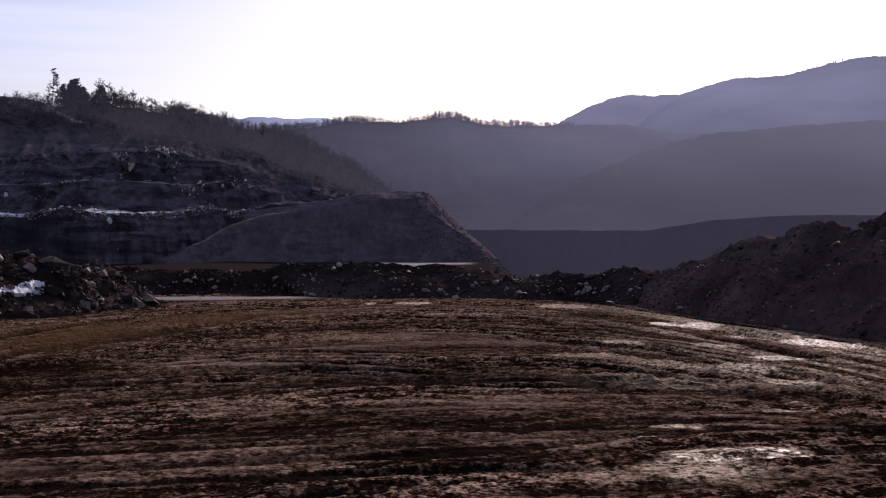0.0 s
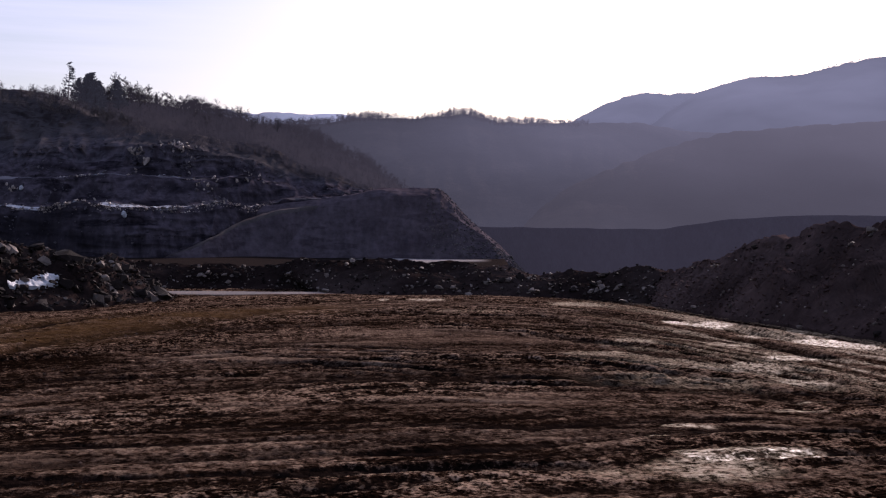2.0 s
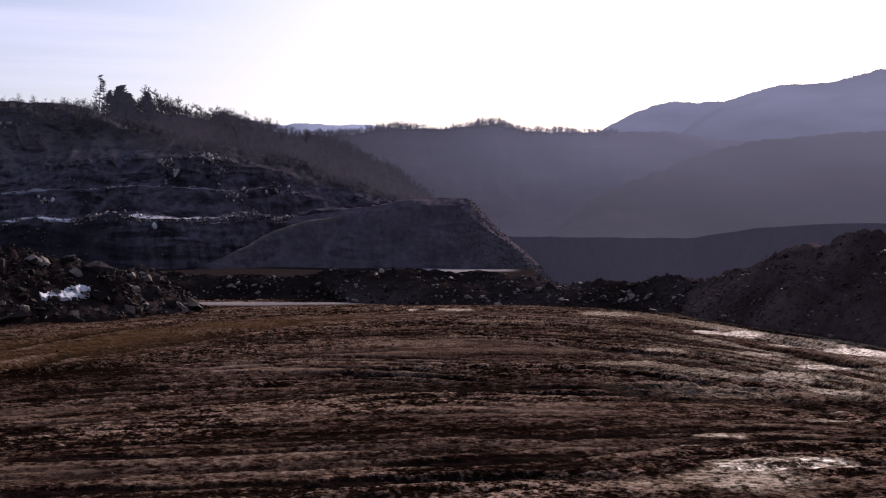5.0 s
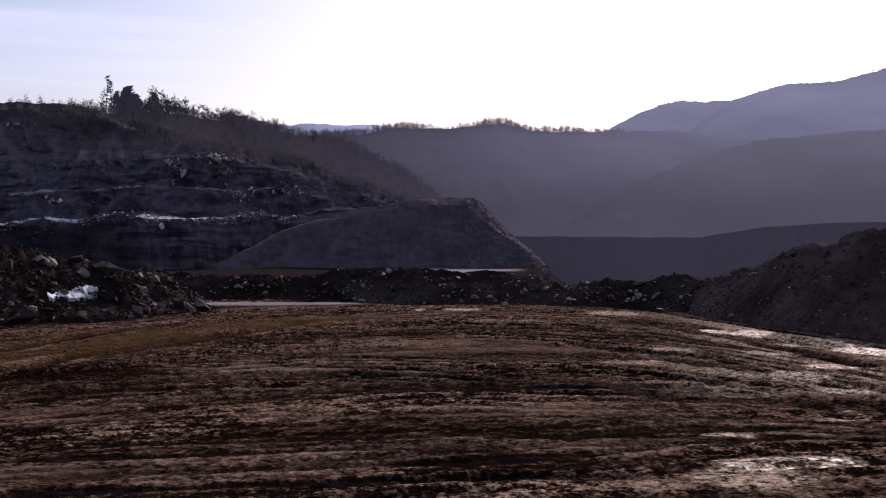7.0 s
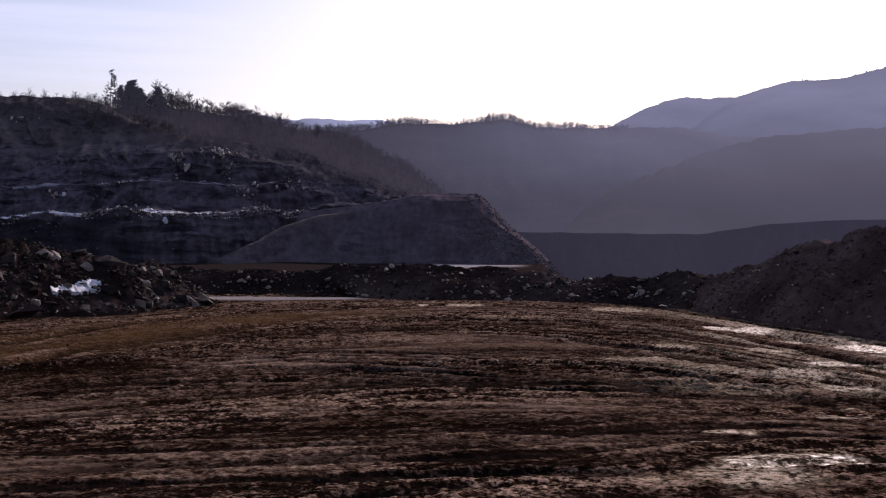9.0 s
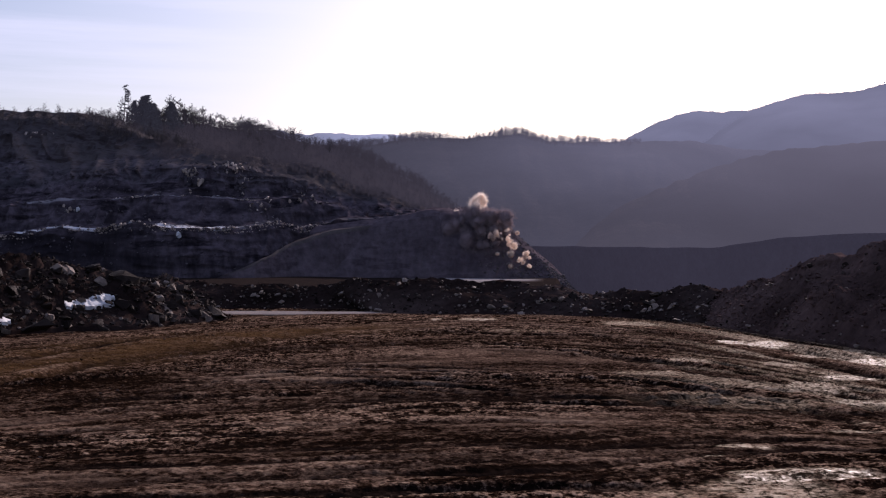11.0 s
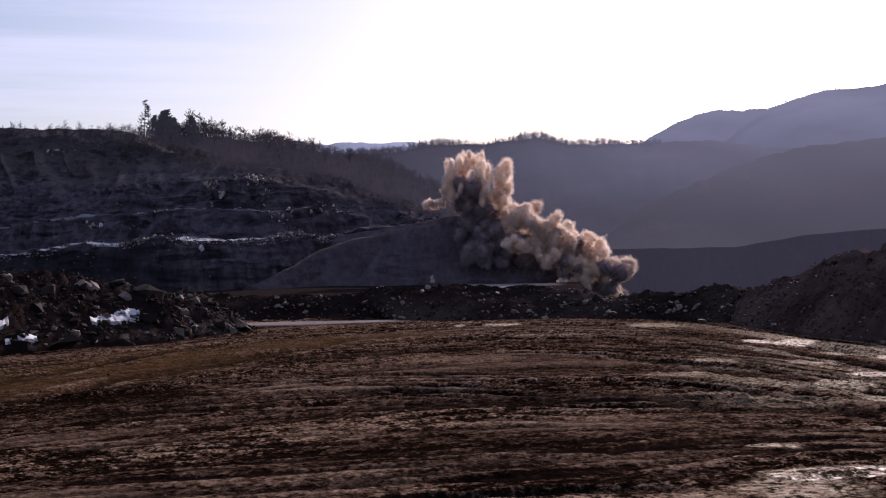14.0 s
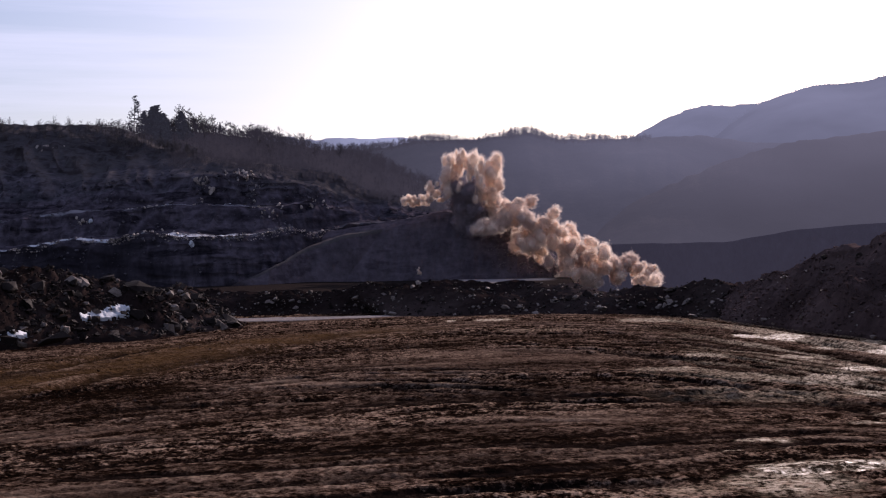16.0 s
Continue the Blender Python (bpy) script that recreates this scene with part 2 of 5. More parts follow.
def woods_material(name, dark, light, size, haze_glow=0.0, haze_colour=(0.3, 0.32, 0.42)):
    """Bare winter woods on a slope; the last arguments paint daylight haze as emission."""
    m, nodes, links, bsdf = material(name)
    pos = scaled(nodes, links, 1, 1, 1)
    trunks = scaled(nodes, links, 1, 1, 0.25)
    big = tex_noise(nodes, links, pos, 0.012 / size, 5)
    fine = tex_noise(nodes, links, trunks, 0.16 / size, 6, 0.7)
    col = ramp(nodes, links, big, [(0.35, dark), (0.68, light)])
    col = mixed(nodes, links, 0.6, col, ramp(nodes, links, fine, [(0.3, (0.5, 0.5, 0.5)), (0.72, (1.35, 1.35, 1.35))]), "MULTIPLY")
    links.new(col, bsdf.inputs["Base Color"])
    bsdf.inputs["Roughness"].default_value = 0.95
    bsdf.inputs["Specular IOR Level"].default_value = 0.0
    if haze_glow:
        # sunlit haze painted as emission: strongest sunward, and high up where no hill shades
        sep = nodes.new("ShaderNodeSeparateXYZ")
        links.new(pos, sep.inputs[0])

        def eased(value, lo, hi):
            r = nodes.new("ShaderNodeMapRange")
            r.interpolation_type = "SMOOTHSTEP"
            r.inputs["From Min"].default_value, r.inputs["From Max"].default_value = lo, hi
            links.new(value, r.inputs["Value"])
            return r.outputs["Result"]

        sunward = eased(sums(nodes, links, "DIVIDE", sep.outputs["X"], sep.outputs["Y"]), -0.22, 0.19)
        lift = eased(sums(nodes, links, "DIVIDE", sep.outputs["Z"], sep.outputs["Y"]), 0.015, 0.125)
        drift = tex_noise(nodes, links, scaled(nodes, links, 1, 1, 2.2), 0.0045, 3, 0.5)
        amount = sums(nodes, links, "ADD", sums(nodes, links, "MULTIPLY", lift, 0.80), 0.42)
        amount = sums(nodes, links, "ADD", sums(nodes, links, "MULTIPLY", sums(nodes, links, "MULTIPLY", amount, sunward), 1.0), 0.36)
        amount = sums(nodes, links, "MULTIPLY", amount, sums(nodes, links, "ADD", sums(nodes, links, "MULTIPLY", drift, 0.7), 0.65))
        bsdf.inputs["Emission Color"].default_value = (*haze_colour, 1)
        links.new(sums(nodes, links, "MULTIPLY", amount, haze_glow), bsdf.inputs["Emission Strength"])
    links.new(bump(nodes, links, fine, 0.9, 3.0 * size), bsdf.inputs["Normal"])
    return m


def plain(name, colour, rough=0.8, size=1.0):
    m, nodes, links, bsdf = material(name)
    pos = scaled(nodes, links, 1, 1, 1)
    n = tex_noise(nodes, links, pos, 3.0 / size, 5)
    col = mixed(nodes, links, 0.8, colour, ramp(nodes, links, n, [(0.3, (0.6, 0.6, 0.6)), (0.7, (1.3, 1.3, 1.3))]), "MULTIPLY")
    links.new(col, bsdf.inputs["Base Color"])
    bsdf.inputs["Roughness"].default_value = rough
    bsdf.inputs["Specular IOR Level"].default_value = 0.2
    return m


def dust_material(name, colour, through_light):
    """Airborne dust, lit from either side."""
    m, nodes, links, bsdf = material(name)
    out = nodes["Material Output"]
    co = nodes.new("ShaderNodeTexCoord")
    n = tex_noise(nodes, links, co.outputs["Object"], 0.55, 5, 0.6)
    col = mixed(nodes, links, 0.6, colour, ramp(nodes, links, n, [(0.3, (0.7, 0.68, 0.66)), (0.7, (1.2, 1.2, 1.2))]), "MULTIPLY")
    diff = nodes.new("ShaderNodeBsdfDiffuse")
    tran = nodes.new("ShaderNodeBsdfTranslucent")
    links.new(col, diff.inputs["Color"])
    links.new(col, tran.inputs["Color"])
    both = nodes.new("ShaderNodeMixShader")
    both.inputs[0].default_value = through_light
    links.new(diff.outputs[0], both.inputs[1])
    links.new(tran.outputs[0], both.inputs[2])
    links.new(both.outputs[0], out.inputs["Surface"])
    return m


MUD = mud_material()
DIRT = earth("dark_spoil", (0.012, 0.0080, 0.0072), (0.030, 0.0205, 0.0185), (0.072, 0.052, 0.047), 1.0, relief=0.05, spec=0.0)
STONE = earth("broken_sandstone", (0.085, 0.066, 0.056), (0.22, 0.173, 0.146), (0.42, 0.345, 0.295), 0.3, rough=0.75, relief=0.03, spec=0.08)
TALUS = earth("talus", (0.085, 0.074, 0.078), (0.16, 0.140, 0.142), (0.30, 0.265, 0.258), 3.0, rough=0.9, relief=0.1, spec=0.0)
CRAG = earth("crag", (0.042, 0.036, 0.046), (0.092, 0.080, 0.092), (0.19, 0.168, 0.175), 3.0, rough=0.9, relief=0.1, spec=0.0)
PALE = earth("pale_sandstone", (0.22, 0.175, 0.15), (0.46, 0.375, 0.32), (0.70, 0.58, 0.50), 2.0, rough=0.6, relief=0.1, spec=0.3)
# brown dirt like the berm's, lightened to paint in a veil of glare
MOUND_SOIL = earth("veiled_spoil", (0.042, 0.028, 0.0255), (0.090, 0.060, 0.055), (0.155, 0.106, 0.097), 0.8, relief=0.05, spec=0.0)
SHALE = earth("dark_shale", (0.011, 0.0083, 0.0075), (0.032, 0.0242, 0.0215), (0.085, 0.066, 0.058), 0.6, rough=0.75, relief=0.03, spec=0.03)
WALL = rock_wall_material("highwall_rock", (0.026, 0.0220, 0.0285), (0.098, 0.082, 0.098), 1.0)
BENCH = rock_wall_material("bench_rock", (0.078, 0.062, 0.073), (0.118, 0.096, 0.109), 0.0, 0.3)
# dark spoil with a faint emission painted on as haze across the pit
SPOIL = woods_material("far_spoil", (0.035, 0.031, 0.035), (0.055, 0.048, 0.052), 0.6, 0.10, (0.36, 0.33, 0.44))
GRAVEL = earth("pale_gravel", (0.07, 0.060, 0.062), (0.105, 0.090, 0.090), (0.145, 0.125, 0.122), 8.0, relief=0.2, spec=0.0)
# from here to SHOULDER, the emission paints valley haze onto hills and trees
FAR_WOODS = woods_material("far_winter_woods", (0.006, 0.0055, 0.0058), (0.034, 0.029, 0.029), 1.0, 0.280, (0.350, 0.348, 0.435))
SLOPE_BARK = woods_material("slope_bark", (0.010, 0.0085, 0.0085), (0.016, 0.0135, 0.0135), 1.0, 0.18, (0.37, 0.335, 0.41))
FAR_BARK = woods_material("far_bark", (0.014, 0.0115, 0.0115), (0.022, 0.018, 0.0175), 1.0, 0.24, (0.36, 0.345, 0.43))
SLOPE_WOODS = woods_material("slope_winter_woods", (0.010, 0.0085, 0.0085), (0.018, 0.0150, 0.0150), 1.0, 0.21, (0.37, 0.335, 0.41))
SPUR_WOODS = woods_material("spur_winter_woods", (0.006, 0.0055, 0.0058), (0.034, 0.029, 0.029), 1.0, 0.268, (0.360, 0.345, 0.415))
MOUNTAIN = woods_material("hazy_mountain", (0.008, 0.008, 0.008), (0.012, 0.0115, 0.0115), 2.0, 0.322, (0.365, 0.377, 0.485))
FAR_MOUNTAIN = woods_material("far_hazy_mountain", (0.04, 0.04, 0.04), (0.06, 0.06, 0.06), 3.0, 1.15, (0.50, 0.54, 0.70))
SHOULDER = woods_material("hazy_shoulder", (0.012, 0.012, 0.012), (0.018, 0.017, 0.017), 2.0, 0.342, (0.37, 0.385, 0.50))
SNOW = plain("old_snow", (0.56, 0.56, 0.58), 0.6, 0.5)
BARK = plain("bark", (0.085, 0.072, 0.072), 0.9)
# evergreen needles; their emission paints in a haze veil
HAZED_NEEDLES = woods_material("hazed_needles", (0.05, 0.052, 0.05), (0.08, 0.083, 0.078), 0.1, 0.12, (0.35, 0.345, 0.45))
DUST = dust_material("tan_dust", (0.97, 0.860, 0.760), 0.74)
# darker copy of the dust, mixed in for the cloud's unlit billows
BROWN_DUST = dust_material("brown_dust", (0.80, 0.675, 0.59), 0.6)
# dark rock debris, with the shade of the backlit mass painted in
DEBRIS = dust_material("dark_debris", (0.36, 0.290, 0.305), 0.25)


# ---- mesh helpers ----
def grid_mesh(name, pts, mat, closed=False, smooth_faces=True):
    """One mesh from an array of points (rows, columns, 3)."""
    nv, nu = pts.shape[:2]
    idx = np.arange(nv * nu).reshape(nv, nu)
    if closed:
        idx = np.hstack([idx, idx[:, :1]])
    quads = np.stack([idx[:-1, :-1], idx[:-1, 1:], idx[1:, 1:], idx[1:, :-1]], -1).reshape(-1, 4)
    me = bpy.data.meshes.new(name)
    me.vertices.add(nv * nu)
    me.vertices.foreach_set("co", pts.reshape(-1))
    me.loops.add(quads.size)
    me.loops.foreach_set("vertex_index", quads.reshape(-1).astype(np.int32))
    me.polygons.add(len(quads))
    me.polygons.foreach_set("loop_start", np.arange(0, quads.size, 4, dtype=np.int32))
    me.polygons.foreach_set("use_smooth", np.full(len(quads), smooth_faces))
    me.update(calc_edges=True)
    me.materials.append(mat)
    return me


def mask(me, name, values):
    a = me.attributes.new(name, "FLOAT", "POINT")
    a.data.foreach_set("value", np.clip(values, 0, 1).reshape(-1).astype(np.float32))


def field(me, name, values):
    a = me.attributes.new(name, "FLOAT", "POINT")
    a.data.foreach_set("value", values.reshape(-1).astype(np.float32))


def spread_line(line, n):
    """n points along a line of control points, rounded a little at the corners."""
    p = np.array(line, float)
    d = np.r_[0, np.cumsum(np.hypot(np.diff(p[:, 0]), np.diff(p[:, 1])))]
    s = np.linspace(0, d[-1], n)
    out = np.stack([np.interp(s, d, p[:, k]) for k in range(3)], -1)
    soft = max(1, n // 60)
    ker = np.ones(2 * soft + 1) / (2 * soft + 1)
    pad = np.pad(out, ((soft, soft), (0, 0)), mode="edge")
    return np.stack([np.convolve(pad[:, k], ker, "valid") for k in range(3)], -1)


def loft(lines, nu, steps):
    """A surface through lines laid one behind the other; steps: rows between each two."""
    ls = [spread_line(l, nu) for l in lines]
    rows = []
    for a, b, n in zip(ls, ls[1:], steps):
        for i in range(n):
            rows.append(a + (b - a) * (i / n))
    rows.append(ls[-1])
    return np.array(rows)


def part(name, me, parent, label=""):
    ob = new(name, me)
    ob.parent = parent
    if label:
        tagged(ob, label)
    return ob


def hull_mesh(name, mat, seed, flat=0.7, n=16):
    """One angular broken stone about a metre across."""
    rnd = random.Random(seed)
    bm = bmesh.new()
    for _ in range(n):
        v = Vector((rnd.gauss(0, 1), rnd.gauss(0, 1), rnd.gauss(0, 1))).normalized() * rnd.uniform(0.42, 0.55)
        v.x = max(-0.40, min(0.40, v.x * rnd.uniform(0.9, 1.25)))
        v.z = max(-0.5 * flat, min(0.42 * flat, v.z * flat))
        bm.verts.new(v)
    res = bmesh.ops.convex_hull(bm, input=bm.verts)
    bmesh.ops.delete(bm, geom=[g for g in set(res["geom_interior"] + res["geom_unused"]) if isinstance(g, bmesh.types.BMVert)], context="VERTS")
    me = bpy.data.meshes.new(name)
    bm.to_mesh(me)
    bm.free()
    me.materials.append(mat)
    return me


def scatter_mesh(name, source, mats, places, sizes, seed):
    """Many small stones joined into one mesh."""
    rnd = np.random.RandomState(seed)
    verts, faces, base = [], [], 0
    for p, s in zip(places, sizes):
        me = source[rnd.randint(len(source))]
        m = Euler((rnd.uniform(-0.5, 0.5), rnd.uniform(-0.5, 0.5), rnd.uniform(0, 6.3))).to_matrix() * s
        for v in me.vertices:
            c = m @ v.co
            verts.append((p[0] + c.x, p[1] + c.y, p[2] + c.z))
        for f in me.polygons:
            faces.append([base + k for k in f.vertices])
        base += len(me.vertices)
    me = bpy.data.meshes.new(name)
    me.from_pydata(verts, [], faces)
    me.materials.append(mats)
    return me


# ---- the ground: one sheet from the muddy pad to the horizon ----
FAR_TRACKS = [  # (plan line, half width, depth)
    ([(-4.42, 27.62), (-3.29, 28.29), (-2.14, 29.42), (-0.21, 27.75), (1.59, 27.75), (3.24, 26.62), (4.14, 25.16)], 0.3, 0.08),
    ([(-0.82, 24.49), (0.54, 23.72), (1.43, 23.19), (2.18, 21.69), (3.30, 20.05), (4.15, 18.13), (4.56, 15.18)], 0.34, 0.09),
    ([(1.46, 25.58), (3.02, 24.78), (4.21, 22.66), (5.08, 20.34), (5.43, 18.09)], 0.34, 0.08),
    ([(2.45, 20.11), (3.08, 18.72), (3.87, 17.55), (4.18, 15.41), (4.16, 13.86)], 0.42, 0.09),
    ([(-7.2, 15.5), (-6.67, 17.53), (-6.56, 20.05), (-5.95, 22.08), (-5.18, 24.40), (-4.55, 27.00), (-3.94, 29.45)], 0.4, 0.09),
    ([(-8.6, 18.6), (-8.01, 21.06), (-7.86, 23.40), (-7.41, 26.18), (-6.54, 28.40)], 0.3, 0.06),
    ([(-3.55, 30.49), (-1.62, 31.72), (0.44, 31.45), (2.97, 29.70), (4.42, 27.59), (5.47, 23.94), (6.15, 20.52)], 0.4, 0.07),
]
MID_TRACKS = [
    ([(-5.08, 15.75), (-4.31, 15.99), (-3.45, 16.26), (-2.44, 16.20), (-1.51, 16.06), (-0.30, 15.10), (0.72, 14.68)], 0.24, 0.08),
    ([(-5.69, 13.8), (-4.24, 14.57), (-3.31, 14.70), (-2.11, 14.86), (-1.05, 14.60)], 0.3, 0.09),
    ([(-4.92, 17.98), (-3.58, 18.37), (-2.75, 19.35), (-1.40, 19.38), (-0.30, 18.72), (0.65, 18.01), (1.47, 17.65), (2.38, 16.61), (3.17, 15.28), (3.56, 13.12)], 0.26, 0.08),
    ([(-3.29, 17.32), (-2.01, 17.36), (-1.08, 16.97), (-0.12, 16.26), (0.62, 15.23), (1.55, 15.35), (2.62, 15.86), (3.10, 15.56)], 0.32, 0.10),
    ([(-5.24, 16.72), (-4.23, 17.10), (-3.38, 17.39)], 0.18, 0.05),
    ([(-1.88, 13.72), (-0.41, 14.21), (0.56, 13.83), (1.73, 14.18), (2.77, 13.92)], 0.26, 0.06),
]
NEAR_TRACKS = [
    ([(-5.0, 11.0), (-3.80, 11.63), (-2.92, 11.84), (-1.69, 11.91), (-0.87, 12.12), (0.08, 12.30), (0.97, 12.18)], 0.2, 0.08),
    ([(-4.4, 9.9), (-3.16, 10.24), (-2.41, 10.32), (-1.48, 10.47), (-0.76, 10.64), (0.16, 10.88)], 0.18, 0.07),
    ([(-3.9, 8.6), (-2.61, 8.98), (-1.77, 9.12), (-0.90, 9.23), (-0.02, 9.45), (0.57, 9.69)], 0.2, 0.08),
    ([(-1.13, 9.82), (-0.28, 10.00), (0.60, 10.36), (1.18, 10.76), (1.84, 11.12), (2.63, 11.46), (3.42, 11.36)], 0.24, 0.08),
    ([(-0.05, 8.81), (0.51, 8.71), (1.28, 8.86), (2.12, 9.22), (2.99, 9.94)], 0.22, 0.08),
    ([(-0.81, 11.28), (-0.08, 11.49), (0.66, 11.31), (1.46, 11.87), (2.26, 12.11), (3.20, 12.14)], 0.24, 0.06),
    ([(1.20, 9.76), (1.83, 10.27), (2.46, 10.72), (3.30, 10.98)], 0.12, 0.05),
]
FLATS = [  # worn smooth and dry: (centre, half length, half depth, strength)
    ((-4.2, 12.64), 1.2, 0.78, 0.9), ((-1.09, 22.23), 2.4, 2.6, 0.8), ((-3.4, 9.53), 0.7, 0.42, 0.8), ((-0.94, 17.30), 0.9, 0.40, 1.0),
    ((-0.11, 12.68), 0.45, 0.22, 0.8), ((-2.04, 12.84), 0.5, 0.6, 0.7), ((-3.2, 18.0), 1.4, 0.5, 0.6), ((0.9, 13.0), 0.9, 0.4, 0.5),
]
FAR_POOLS = [  # (centre, half length, half depth, wetness)
    ((4.65, 26.61), 0.32, 0.8, 1.0), ((5.17, 26.37), 0.32, 0.8, 1.0), ((3.04, 21.87), 0.38, 0.6, 0.55), ((2.21, 18.78), 0.74, 0.5, 0.40), ((4.37, 21.09), 0.46, 0.45, 0.7),
    ((5.34, 22.83), 0.35, 0.5, 0.7), ((6.71, 24.65), 0.70, 0.8, 0.9), ((6.07, 21.77), 0.42, 0.9, 0.9), ((-1.89, 34.21), 0.12, 0.6, 1.0), ((-0.71, 34.20), 0.44, 0.6, 0.9),
    ((3.33, 33.24), 0.88, 0.8, 0.5), ((0.41, 29.15), 1.0, 0.35, 0.3),
]
NEAR_POOLS = [
    ((4.86, 18.68), 0.37, 0.40, 0.75), ((4.09, 17.60), 0.39, 0.5, 0.5), ((4.27, 15.75), 0.42, 0.40, 0.55), ((2.34, 10.19), 0.50, 0.24, 0.9), ((1.86, 9.52), 0.56, 0.36, 0.46),
    ((1.17, 9.37), 0.30, 0.24, 0.28), ((2.09, 11.57), 0.23, 0.10, 0.6), ((1.73, 11.02), 0.14, 0.06, 0.6), ((3.70, 13.44), 0.35, 0.10, 0.6), ((3.42, 12.70), 0.31, 0.10, 0.5),
]
SOAKED = [  # dark trampled ground: (centre, half length, half depth, strength)
    ((-5.75, 16.6), 1.5, 2.6, 0.75), ((0.15, 10.1), 1.2, 0.6, 0.9), ((0.7, 11.6), 1.2, 0.4, 0.45), ((0.3, 15.2), 0.9, 0.7, 0.4), ((3.0, 13.0), 0.9, 0.6, 0.4), ((-2.6, 8.85), 1.3, 0.22, 0.6),
]
OCHRE_LINE = [(-9.0, 17.5), (-7.6, 20.6), (-7.0, 23.5), (-6.2, 26.5), (-4.6, 28.8), (-2.8, 30.2)]
SNOW_STRIP = ((-6.5, 38.06), 2.6, 1.1)
WET_EDGE = [(5.87, 24.82), (6.12, 22.93), (6.47, 21.79), (6.72, 20.53), (6.96, 18.76)]
ANGLES = np.radians(np.r_[np.linspace(-180, -28, 50)[:-1], np.linspace(-28, -23.4, 12)[:-1], np.linspace(-23.4, 20.4, 860), np.linspace(20.4, 26, 12)[1:], np.linspace(26, 180, 50)[1:-1]])
RADII = np.r_[0.0, 1.0, 2.5, 4.0, 5.5, np.geomspace(6.6, 41, 560), np.geomspace(41, 80, 24)[1:], np.geomspace(80, 600, 30)[1:], np.geomspace(600, 4600, 20)[1:]]


def line_distance(x, y, line):
    best, along = np.full(x.shape, 1e9), np.zeros(x.shape)
    run = 0.0
    for (ax, ay), (bx, by) in zip(line, line[1:]):
        ln = math.hypot(bx - ax, by - ay)
        ux, uy = (bx - ax) / ln, (by - ay) / ln
        t = np.clip((x - ax) * ux + (y - ay) * uy, 0, ln)
        d = np.hypot(x - ax - t * ux, y - ay - t * uy)
        near = d < best
        best, along = np.where(near, d, best), np.where(near, run + t, along)
        run += ln
    return best, along


